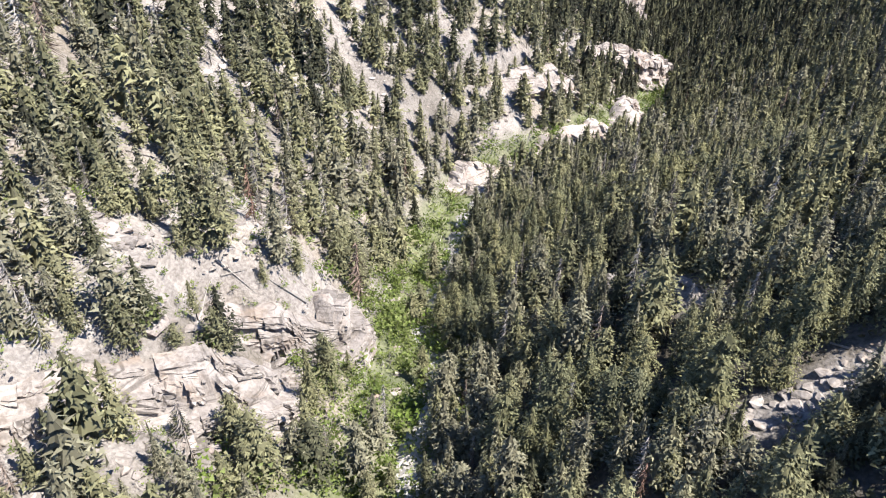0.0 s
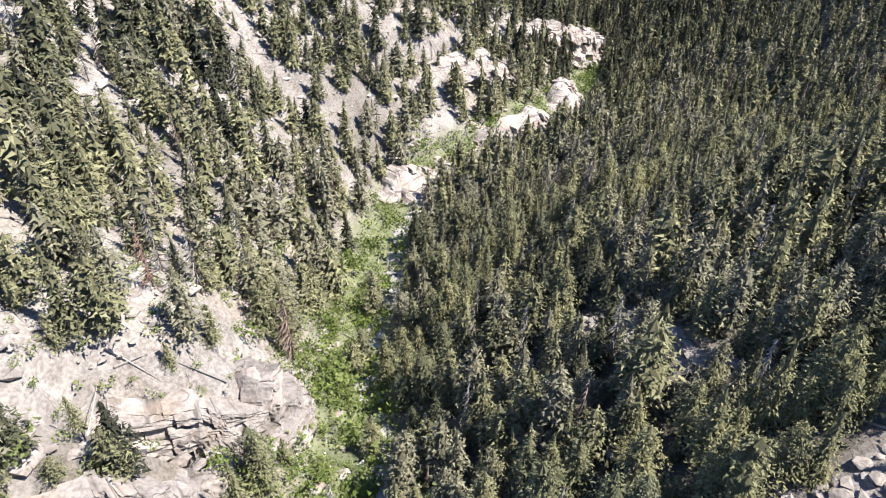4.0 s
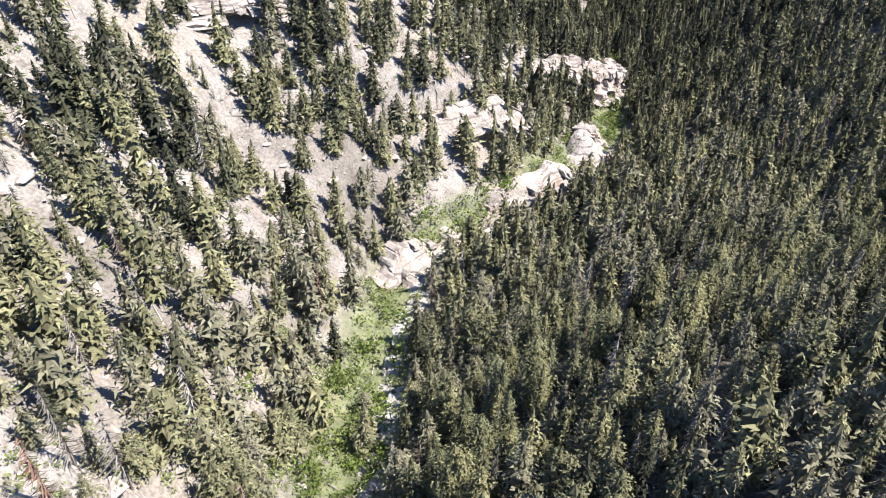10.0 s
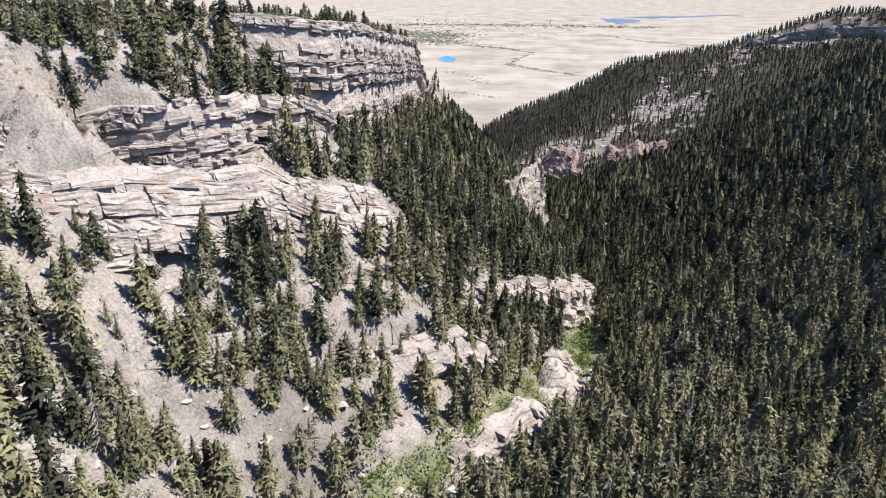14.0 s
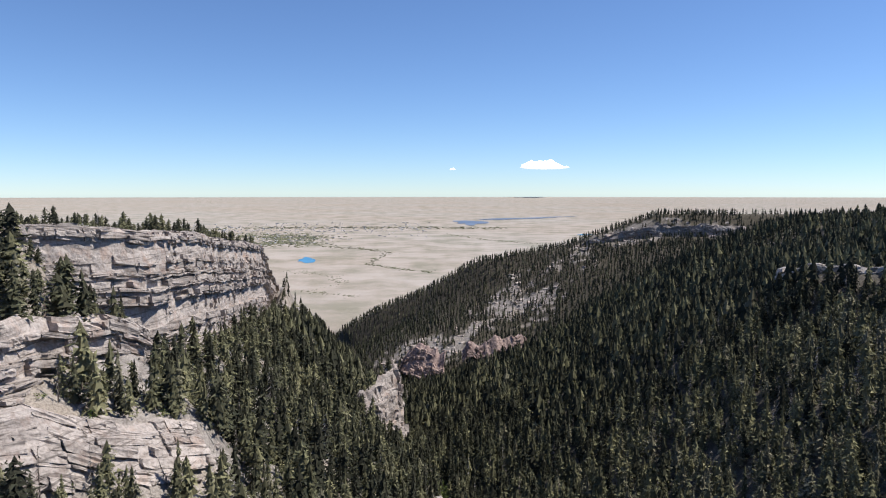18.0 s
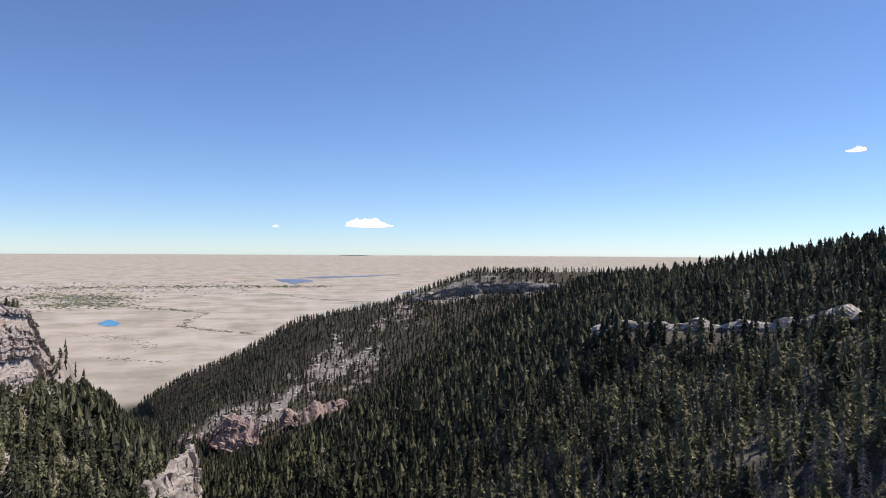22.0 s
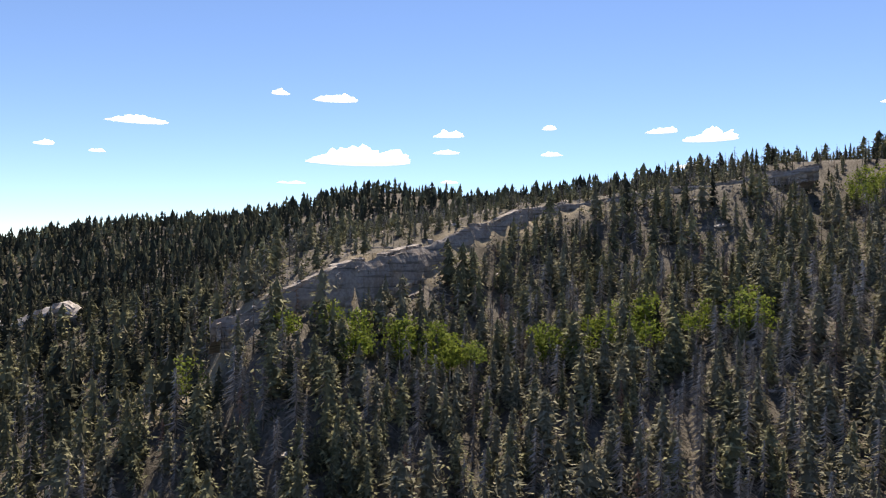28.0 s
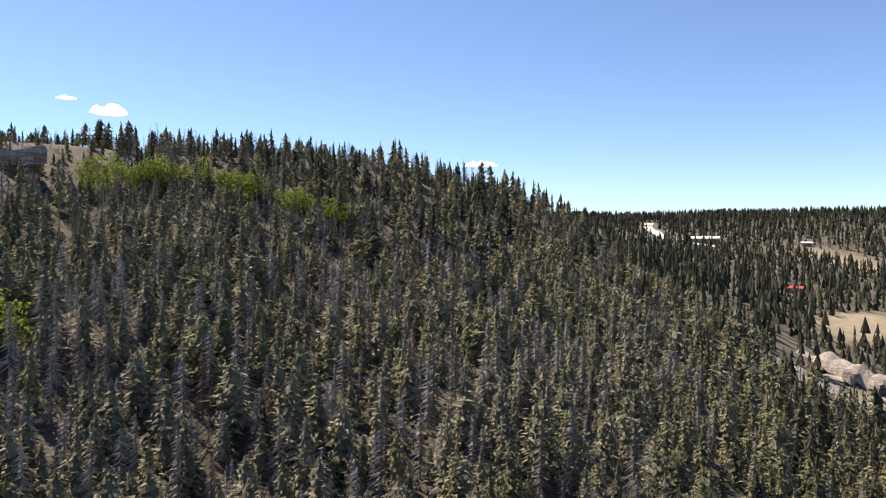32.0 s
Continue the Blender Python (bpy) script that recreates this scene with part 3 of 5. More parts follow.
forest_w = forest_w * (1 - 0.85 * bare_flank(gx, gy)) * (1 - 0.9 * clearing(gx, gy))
dry_w = meadow(gx, gy)
green_w = (1 - smooth(5, 13, np.abs(gx - creek_x + 2) + 8 * (fbm(gx / 14, gy / 14, 50) - 0.5))) * smooth(-60, 0, gy) * (1 - smooth(300, 400, gy)) * 0.75
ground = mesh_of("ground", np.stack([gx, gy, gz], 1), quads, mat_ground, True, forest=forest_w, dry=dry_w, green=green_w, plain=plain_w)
far = 500 / np.tan(np.radians(np.maximum(plain_elevation(g_d), 0.25)))
scale_uv = np.where(g_d > 1300, far, g_d) / np.maximum(g_d, 1) / 1000
uvs = np.stack([(gx - MIDDLE[0]) * scale_uv, (gy - MIDDLE[1]) * scale_uv], 1).astype(np.float32)
ground.uv_layers.new(name="country").data.foreach_set("uv", uvs[quads.ravel()].ravel())
tagged(new("ground", ground), "rocky canyon slopes, forest floor and the open dry plain", "ground", kind="structure")


# ---- cliffs ----
def blocks_of(P0, U, D, N, depth, cells, r, rough):
    """Angular blocks: a corner, the two edges of the face, the way out and how far back they go. The face is a small grid with broken relief; the sides run back."""
    k, n = len(P0), cells
    u, v = (q.ravel() for q in np.meshgrid(np.linspace(0, 1, n + 1), np.linspace(0, 1, n + 1)))
    grid = P0[:, None] + U[:, None] * u[None, :, None] + D[:, None] * v[None, :, None]
    size = np.minimum(np.linalg.norm(U, axis=1), np.linalg.norm(D, axis=1))
    grid = grid + N[:, None] * (r.normal(size=(k, len(u), 1)) * rough * size[:, None, None])
    grid = grid + r.normal(size=(k, len(u), 3)) * (0.07 * size)[:, None, None] * (1, 1, 0.7)
    low, high = np.arange(n + 1), n * (n + 1) + np.arange(n + 1)
    ring = np.concatenate([low, np.arange(1, n) * (n + 1) + n, high[::-1], (np.arange(1, n) * (n + 1))[::-1]])
    m = len(ring)
    rear = grid[:, ring] - N[:, None] * depth[:, None, None]
    verts = np.concatenate([grid, rear], 1)
    i, j = (q.ravel() for q in np.meshgrid(np.arange(n), np.arange(n)))
    b = j * (n + 1) + i
    face = np.stack([b, b + n + 1, b + n + 2, b + 1], 1)
    q = np.arange(m)
    sides = np.stack([ring[q], ring[(q + 1) % m], (n + 1) ** 2 + (q + 1) % m, (n + 1) ** 2 + q], 1)
    one = np.concatenate([face, sides])
    return verts.reshape(-1, 3), (one[None] + (np.arange(k) * verts.shape[1])[:, None, None]).reshape(-1, 4)


def cliff_mesh(name, line, tops, heights, bulge=2.2, block=(5.0, 3.0), seed=0, mat=None, back=7.0, batter=0.06, rise=0.12, upright=1.0, shelf=8.0, wooded=False, talus=0.0, ragged=(2.5, 9.0), lost=0.12, cells=2, foot=0.0):
    """A bedded rock face along a line in plan: beds of uneven thickness made of angular blocks between upright joints, and a backing sheet whose cap runs back into the hill."""
    r = np.random.default_rng(seed)
    line = np.array(line, float)
    leg = np.r_[0, np.cumsum(np.hypot(*np.diff(line, axis=0).T))]
    s = np.linspace(0, leg[-1], max(12, int(leg[-1] / 1.5)))
    x, y = np.interp(s, leg, line[:, 0]), np.interp(s, leg, line[:, 1])
    k = 5
    pad = lambda v: np.convolve(np.pad(v, (k, k), "edge"), np.ones(2 * k + 1) / (2 * k + 1), "valid")
    x, y = pad(x), pad(y)
    top = np.interp(s, leg, tops) + ragged[0] * (fbm(s / ragged[1], s * 0 + seed, seed, 3) - 0.5)
    high = np.interp(s, leg, heights)
    tx, ty = np.gradient(x), np.gradient(y)
    size = np.hypot(tx, ty) + 1e-6
    nxn, nyn = ty / size, -tx / size                    # out of the face: to the right of the line
    at = lambda values, q: np.interp(q, s, values)

    def common(q, drop):
        """How far the face stands out, before its beds and blocks."""
        big = bulge * 1.5 * upright * (fbm(q / 26, drop / 60, seed + 5, 3) - 0.5) + bulge * 0.9 * (fbm(q / 9, drop / 16, seed + 6, 2) - 0.5)
        return big + batter * drop - 0.04 * at(high, q) - 0.55 * bulge * np.clip(1 - drop / (1.6 * block[1]), 0, 1) ** 2

    # the backing
    m = max(6, int((high.max() + 5) / 1.5))
    S, V = np.meshgrid(s, np.linspace(0, 1, m))
    drop = V * (high + 5.0)[None]
    out = common(S, drop) - 0.5 - 0.25 * bulge + 0.5 * bulge * (fbm(S / 3, drop / 2, seed + 7, 3) - 0.5) - 1.6 * np.maximum(0, drop - high[None])
    X, Y, Z = x[None] + nxn[None] * out, y[None] + nyn[None] * out, top[None] - drop - 0.25
    caps = []
    for f in (1.0, 0.8, 0.62, 0.46, 0.32, 0.2, 0.1):
        px, py = x - nxn * back * f + nxn * out[0] * (1 - f), y - nyn * back * f + nyn * out[0] * (1 - f)
        rough = 0.9 * (lattice(np.floor(px / 1.7), np.floor(py / 1.7), seed + 8) - 0.45) + 1.6 * (fbm(px / 4, py / 4, seed + 13, 3) - 0.5)
        caps.append((px, py, top - 0.25 + rough * min(1, 4 * f) * (1 - 0.5 * f) + rise * back * f - 2.2 * f ** 3))
    X, Y, Z = (np.concatenate([np.stack([c[q] for c in caps]), arr]) for q, arr in enumerate((X, Y, Z)))
    rows, cols = X.shape
    i, j = np.meshgrid(np.arange(cols - 1), np.arange(rows - 1))
    b = (j * cols + i).ravel()
    verts, faces = [np.stack([X.ravel(), Y.ravel(), Z.ravel()], 1)], [np.stack([b, b + cols, b + cols + 1, b + 1], 1)]
    # the beds, from the brow down
    Q0, Q1, D0, D1, O0, O1, T = [], [], [], [], [], [], []
    d, left_in_group, joints, group_out = -0.15 * block[1], 0, None, 0.0
    while d < high.max() + 2.5:
        thick = block[1] * (0.22 + 1.25 * r.random() ** 1.7)
        if left_in_group <= 0:
            left_in_group = int(r.integers(2, 6))
            wide = block[0] * (0.35 + 1.5 * r.random(int(leg[-1] / block[0] * 2.2) + 8) ** 1.6)
            joints = np.cumsum(wide) - 3 * block[0]
            joints = joints[(joints > 0) & (joints < leg[-1])]
            group_out = bulge * 0.38 * r.normal()
            column_out = bulge * 0.19 * r.normal(size=len(joints) + 1)
        left_in_group -= 1
        cuts = np.r_[joints, leg[-1] * r.random(int(leg[-1] / block[0] * 0.45))]
        cuts = np.unique(np.r_[0, cuts[r.random(len(cuts)) > 0.18], leg[-1]])
        a, e = cuts[:-1], cuts[1:]
        mid = (a + e) / 2
        bed_out = group_out + bulge * 0.16 * r.normal()
        o = common(mid, np.full(len(mid), d + thick / 2)) + bed_out + column_out[np.searchsorted(joints, mid)] + bulge * 0.075 * r.normal(size=len(mid))
        tilt = 0.055 * (e - a) * r.normal(size=len(mid))
        warp = block[1] * 0.5 * (fbm(mid / 30, mid * 0, seed + 8, 2) - 0.5)
        gone = fbm(mid / 11, np.full(len(mid), d / 4), seed + 21, 2) < 0.28 + lost
        keep = (d < at(high, mid) + 2.0) & (e - a > 0.25) & ~(gone & (r.random(len(mid)) < 0.75)) & (r.random(len(mid)) > 0.5 * lost)
        gap = 0.02 + 0.07 * block[1] * r.random(len(mid)) ** 3
        Q0.append((a + gap)[keep]), Q1.append((e - gap)[keep]), O0.append((o - tilt)[keep]), O1.append((o + tilt)[keep])
        D0.append((d + warp + 0.02)[keep]), D1.append((d + warp + thick * (0.9 + 0.09 * r.random(len(mid))))[keep])
        d += thick
    Q0, Q1, D0, D1, O0, O1 = (np.concatenate(q) for q in (Q0, Q1, D0, D1, O0, O1))
    place = lambda q, o, h: np.stack([at(x, q) + at(nxn, q) * o, at(y, q) + at(nyn, q) * o, at(top, q) - h], 1)
    lay = 0.05 if batter < 0.3 else 0.7 * batter
    O0, O1 = O0 - 0.5 * lay * (D1 - D0), O1 - 0.5 * lay * (D1 - D0)
    P0 = place(Q0, O0, D0)
    U, D = place(Q1, O1, D0) - P0, place(Q0, O0 + lay * (D1 - D0), D1) - P0
    mid = (Q0 + Q1) / 2
    N = np.stack([at(nxn, mid), at(nyn, mid), np.zeros(len(mid))], 1)
    v, f = blocks_of(P0, U, D, N, 1.6 + 0.5 * bulge + batter * (D1 - D0) * 1.5, cells, r, 0.055 if cells < 5 else 0.085)
    faces.append(f + len(verts[0])), verts.append(v)
    return mesh_of(name, np.concatenate(verts), np.concatenate(faces), mat or mat_rock)


for name, label, line, tops, heights, more in CLIFFS:
    tagged(new(name, cliff_mesh(name, line, tops, heights, **more)), label, "cliff", kind="structure")

# ---- trees ----
def joined(parts):
    return np.concatenate([p[0] for p in parts]), np.concatenate([p[1] for p in parts])


def trunk_geometry(radius, height, sides, lean=0.0, rings=3):
    v, f = [], []
    for k in range(rings):
        h = k / (rings - 1)
        for q in range(sides):
            a = 2 * math.pi * q / sides
            r = radius * (1 - 0.92 * h) * (1.5 if k == 0 else 1)
            v.append((r * math.cos(a) + lean * h * h, r * math.sin(a), height * h - (0.6 if k == 0 else 0)))
    for k in range(rings - 1):
        for q in range(sides):
            a, b = k * sides + q, k * sides + (q + 1) % sides
            f += [(a, b, b + sides), (a, b + sides, a + sides)]
    return np.array(v), np.array(f)


def skirt(parts, r, g, points, shape, most, low, bend, drop, over):
    """One tier of boughs: an uneven star of sprays that slopes out and down from the trunk."""
    at = sum(len(p[0]) for p in parts)
    reach = outline(g, shape) * most
    z = low + (1 - low) * g
    off = r.normal(size=2) * reach * (0.08 + 0.16 * shape)
    lean = r.normal(size=2) * (0.12 + 0.25 * shape)
    v = [(bend[0] * g + off[0], bend[1] * g + off[1], z + max((0.75 - 0.3 * shape) * reach + 0.025, over))]
    turn = r.random() * 6.283
    for q in range(2 * points):
        a = turn + 6.283 * (q + 0.5 * (r.random() - 0.5)) / (2 * points)
        d = reach * ((0.62 + 0.45 * r.random()) if q % 2 == 0 else (0.38 + 0.28 * r.random())) + 0.01
        x, y = math.cos(a) * d, math.sin(a) * d
        v.append((x + v[0][0], y + v[0][1], z - drop * d * (1.0 if q % 2 == 0 else 0.3) + lean[0] * x + lean[1] * y + 0.012 * r.normal()))
    n = 2 * points
    parts.append((np.array(v), np.array([(0, 1 + q, 1 + (q + 1) % n) for q in range(n)]) + at))


def outline(g, shape):
    """How far a crown reaches at a share g of its height, of 1."""
    spire = (1 - g) ** 0.85 * min(1, 0.75 + 2.5 * g)
    dome = math.sqrt(max(0.0, 1 - g ** 2.2)) * min(1, 0.55 + 2.2 * g)
    return spire * (1 - shape) + dome * shape


def conifer_crown(r, tiers, points, shape, sprays=0):
    """A crown one unit high: tiers of boughs round the trunk and narrow sprays of needles that break their outline; shape 0 is a slim spire, 1 a rounded pine."""
    parts = []
    low = 0.04 + 0.12 * shape * r.random()
    most = 0.155 + 0.05 * shape
    bend = (r.random(2) - 0.5) * 0.05
    for k in range(tiers):
        g = ((k + 0.3 * r.random()) / tiers) ** (0.95 - 0.1 * shape)
        skirt(parts, r, min(g, 0.96), points if g < 0.75 else max(3, points - 2), shape, most * (0.8 + 0.4 * r.random()) * (0.62 if sprays > 400 else 0.76 if sprays > 70 else 0.95), low, bend, 0.45 * (1 - shape) + 0.12, 1.2 * (1 - low) / tiers)
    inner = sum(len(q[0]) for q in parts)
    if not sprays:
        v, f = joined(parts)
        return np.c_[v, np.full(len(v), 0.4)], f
    u = r.random(sprays)
    g = np.minimum(1 - np.sqrt(u) if shape < 0.4 else u ** 1.15, 0.97)
    a, lobes = r.random(sprays) * 6.283, int(r.integers(4, 7))
    reach = np.array([outline(q, shape) for q in g]) * most * (0.55 + 0.6 * r.random(sprays)) * (0.95 + 0.25 * np.cos(a * lobes + 9 * g)) + 0.005
    radial = np.stack([np.cos(a), np.sin(a), np.zeros(sprays)], 1)
    c = radial * reach[:, None]
    c[:, :2] += bend[None] * g[:, None]
    c[:, 2] = low + (1 - low) * g + 0.015 * r.normal(size=sprays)
    n = 0.75 * radial + (0, 0, 0.6) + 0.5 * r.normal(size=(sprays, 3))
    n = n / np.linalg.norm(n, axis=1)[:, None]
    d = radial + (0, 0, 0.5 * shape - 0.35) + 0.5 * r.normal(size=(sprays, 3))
    d = d - n * (d * n).sum(1)[:, None]
    d = d / (np.linalg.norm(d, axis=1)[:, None] + 1e-9)
    side = np.cross(n, d)
    size = (min(0.085, (1.0 if sprays < 900 else 0.95) / math.sqrt(sprays)) * (0.6 + 0.7 * r.random(sprays)) * (0.6 + 0.5 * reach / most))[:, None]
    v = np.stack([c - d * size * 0.45 - side * size * 0.27, c + d * size * 0.7, c - d * size * 0.45 + side * size * 0.27], 1).reshape(-1, 3)
    parts.append((v, np.arange(3 * sprays).reshape(-1, 3) + inner))
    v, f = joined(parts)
    # the tiers carry the painted crown shade, the sprays none
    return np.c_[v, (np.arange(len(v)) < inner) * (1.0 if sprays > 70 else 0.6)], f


def dead_crown(r, whorls, per, spread=0.2, thick=0.008):
    """Bare drooping branches one unit high."""
    parts = []
    for k in range(whorls):
        for q in range(per):
            f = 0.15 + 0.82 * r.random()
            reach = (1.05 - f) * spread + 0.02
            a = 6.283 * r.random()
            length = reach * (0.4 + 0.9 * r.random())
            tip = np.array((math.cos(a) * length, math.sin(a) * length, f - length * (0.35 + 0.9 * r.random())))
            at = sum(len(p[0]) for p in parts)
            parts.append((np.array([(0, 0, f + 0.012), (-thick * math.sin(a), thick * math.cos(a), f - 0.006), tip]), np.array([[0, 1, 2]]) + at))
    return joined(parts)


def leafy_crown(r, count, low, spread, leaf):
    """A broadleaf crown one unit high: clumps of small leaf blades round several boughs."""
    v, f = [], []
    hubs = [(0.16 * spread * math.cos(a) * s, 0.16 * spread * math.sin(a) * s, low + (1 - low) * h) for a, s, h in
            ((r.random() * 6.28, 0.4 + 0.9 * r.random(), 0.1 + 0.8 * r.random()) for _ in range(9))]
    for k in range(count):
        hub = hubs[k % len(hubs)]
        d = r.normal(size=3)
        d = d / np.linalg.norm(d) * (0.07 + 0.07 * r.random()) * spread
        c = np.array(hub) + d * (1, 1, 1.1)
        n = d / np.linalg.norm(d) + 0.6 * r.normal(size=3)
        n = n / np.linalg.norm(n)
        u = np.cross(n, (0.3, 0.2, 1.0))
        u = u / (np.linalg.norm(u) + 1e-9)
        w = np.cross(n, u)
        s = leaf * (0.6 + 0.8 * r.random())
        b = len(v)
        v += [c + u * s * 1.2, c + w * s * 1.1 - u * s * 0.4, c - u * s * 0.7 - w * s]
        f += [(b, b + 1, b + 2)]
    v = np.array(v)
    v[:, 2] = np.maximum(v[:, 2], 0.0)
    return v, np.array(f)


shape_rng = np.random.default_rng(3)
CROWNS = {
    "single": [conifer_crown(shape_rng, t, p, s, n) for t, p, s, n in ((19, 9, 0.1, 1150), (15, 9, 0.45, 1150), (14, 9, 0.75, 1250), (21, 9, 0.0, 1050), (16, 9, 0.3, 1150), (13, 9, 0.95, 1250))],
    "near": [conifer_crown(shape_rng, t, p, s, n) for t, p, s, n in ((16, 7, 0.1, 560), (13, 7, 0.45, 560), (12, 7, 0.75, 600), (17, 7, 0.0, 520), (13, 7, 0.3, 560), (11, 7, 0.95, 600))],
    "middle": [conifer_crown(shape_rng, t, p, s, n) for t, p, s, n in ((12, 6, 0.1, 200), (10, 6, 0.45, 200), (9, 6, 0.75, 210), (13, 6, 0.0, 180), (10, 6, 0.3, 200))],
    "mid": [conifer_crown(shape_rng, t, 5, s, 88) for t, s in ((7, 0.1), (6, 0.45), (5, 0.8), (7, 0.0), (6, 0.25))],
    "far": [conifer_crown(shape_rng, t, 4, s, 14) for t, s in ((4, 0.35), (4, 0.6), (3, 0.85), (4, 0.1))],
    "distant": [conifer_crown(shape_rng, t, 3, s) for t, s in ((3, 0.1), (2, 0.6), (3, 0.3), (3, 0.0))],
}
FEW = [dead_crown(shape_rng, 11, 4, 0.12, 0.005) for _ in range(3)]
DEADS = [dead_crown(shape_rng, 20, 7, 0.15, 0.006) for _ in range(4)]
ASPENS = [leafy_crown(shape_rng, 420, 0.38, 1.7, 0.033) for _ in range(4)]
LOW_SHRUBS = [leafy_crown(shape_rng, 60, 0.1, 3.2, 0.1) for _ in range(4)]
SHRUB_SHAPES = [leafy_crown(shape_rng, 90, 0.12, 3.2, 0.08) for _ in range(4)]


def scatter(verts, faces, x, y, z, high, wide, turn):
    """Copies of one shape, each placed, turned and sized: corners and faces of all."""
    c, s = np.cos(turn)[:, None], np.sin(turn)[:, None]
    vx, vy, vz = verts[:, 0][None], verts[:, 1][None], verts[:, 2][None]
    k = (high * wide)[:, None]
    out = np.stack([x[:, None] + k * (vx * c - vy * s), y[:, None] + k * (vx * s + vy * c), z[:, None] + high[:, None] * vz], 2)
    n = len(verts)
    return out.reshape(-1, 3), (faces[None] + (np.arange(len(x)) * n)[:, None, None]).reshape(-1, 3)


def grove(name, label, category, shapes, mat, x, y, high, wide, tint, sink=0.3):
    """A wood that nobody could count: one object."""
    if not len(x):
        return None
    pick, turn, z = rng.integers(0, len(shapes), len(x)), rng.random(len(x)) * 6.283, land(x, y) - sink
    verts, faces, tints, inner, at = [], [], [], [], 0
    for k, (v, f) in enumerate(shapes):
        m = pick == k
        if m.any():
            a, b = scatter(v, f, x[m], y[m], z[m], high[m], wide[m], turn[m])
            verts.append(a), faces.append(b + at), tints.append(np.repeat(tint[m], len(v)))
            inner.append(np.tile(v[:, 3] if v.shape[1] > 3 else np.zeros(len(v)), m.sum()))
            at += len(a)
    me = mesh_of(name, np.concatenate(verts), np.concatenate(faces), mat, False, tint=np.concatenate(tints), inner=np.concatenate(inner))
    return tagged(new(name, me), label, category, kind="stuff")


def jittered(x0, x1, y0, y1, gap):
    x, y = np.meshgrid(np.arange(x0, x1, gap), np.arange(y0, y1, gap))
    return x.ravel() + (rng.random(x.size) - 0.5) * gap * 0.95, y.ravel() + (rng.random(x.size) - 0.5) * gap * 0.95


def from_lines(x, y, lines):
    best = np.full(len(x), 1e9)
    for (ax, ay), (bx, by) in lines:
        s = np.clip(((x - ax) * (bx - ax) + (y - ay) * (by - ay)) / ((bx - ax) ** 2 + (by - ay) ** 2), 0, 1)
        best = np.minimum(best, np.hypot(x - ax - s * (bx - ax), y - ay - s * (by - ay)))
    return best


ROAD = [(258, -374), (280, -373), (297, -379), (312, -390), (336, -420), (363, -456), (384, -500)]


def clear_of_cliffs(x, y):
    """0 where a tree would stand in a rock face, with a few on the ledges."""
    k = np.ones(len(x))
    for name, label, line, tops, heights, more in CLIFFS:
        if more.get("wooded"):
            continue
        lo, hi = line.min(0) - 34, line.max(0) + 34
        box = np.flatnonzero((x > lo[0]) & (x < hi[0]) & (y > lo[1]) & (y < hi[1]))
        if len(box):
            along, off, side = nearest_on(line, x[box], y[box])
            reach = 0.55 * more.get("batter", 0.06) * heights.mean() if more.get("batter", 0.06) > 0.5 else 1.0
            k[box] = np.minimum(k[box], 0.06 + 0.94 * smooth(2.5, 5.0, np.where(side > 0, off - reach - more.get("foot", 0.0), off - 1.5)))
            if more.get("talus"):
                k[box] *= np.where(side > 0, 0.5 + 0.5 * smooth(0.5, 1.0, off / more["talus"] + 0.5 * (fbm(x[box] / 9, y[box] / 9, 98) - 0.5)), 1.0)
    return k


def cover(x, y):
    """How likely a tree is to stand at a place."""
    cx, cz = creek_at(y)
    off = x - cx
    clump = fbm(x / 24, y / 24, 90, 3)
    left = np.interp(y, [0, 140, 175, 250, 285, 600], [0.8, 0.64, 0.52, 0.57, 0.85, 0.95]) * np.where((x < -122) & (y < 300), 1.05, 1.0) * smooth(0.14, 0.44, 0.5 * clump + 0.5 * fbm(x / 11, y / 11, 92, 2))
    plateau = 0.92 * smooth(0.2, 0.4, clump)
    edge = np.interp(y, [0, 185, 240, 300, 440, 540, 900], [-190, -175, -162, -137, -140, -149, -192])
    left = np.where(x < edge - 2, plateau, left)
    right = 0.97 * smooth(0.16, 0.36, clump + 0.1)
    right = right * (1 - 0.72 * bare_flank(x, y))
    left = left * (1 - 0.5 * smooth(535, 560, y) * (1 - smooth(700, 740, y)) * (x < -132))
    right = right * (1 - 0.8 * clearing(x, y))
    k = np.where(off < 0, left, right)
    k = k * np.maximum(smooth(5, 12, np.abs(off + 1) + 7 * smooth(300, 360, y)), 0.22 * (np.abs(off + 5) < 7) * (y < 150))
    k = k * (1 - np.clip(meadow(x, y) * 1.3, 0, 0.97)) * clear_of_cliffs(x, y)
    k = k * smooth(7, 10, from_lines(x, y, list(zip(ROAD[:-1], ROAD[1:]))))
    return k * (1 - smooth(1230, 1330, np.hypot(x - MIDDLE[0], y - MIDDLE[1])) * (y > 100))


xl, yl = jittered(-215, -45, -50, 620, 3.9)
xr, yr = jittered(-45, 420, -50, 620, 3.6)
x1, y1 = np.concatenate([xl, xr]), np.concatenate([yl, yr])
keep = rng.random(len(x1)) < cover(x1, y1)
x1, y1 = x1[keep], y1[keep]
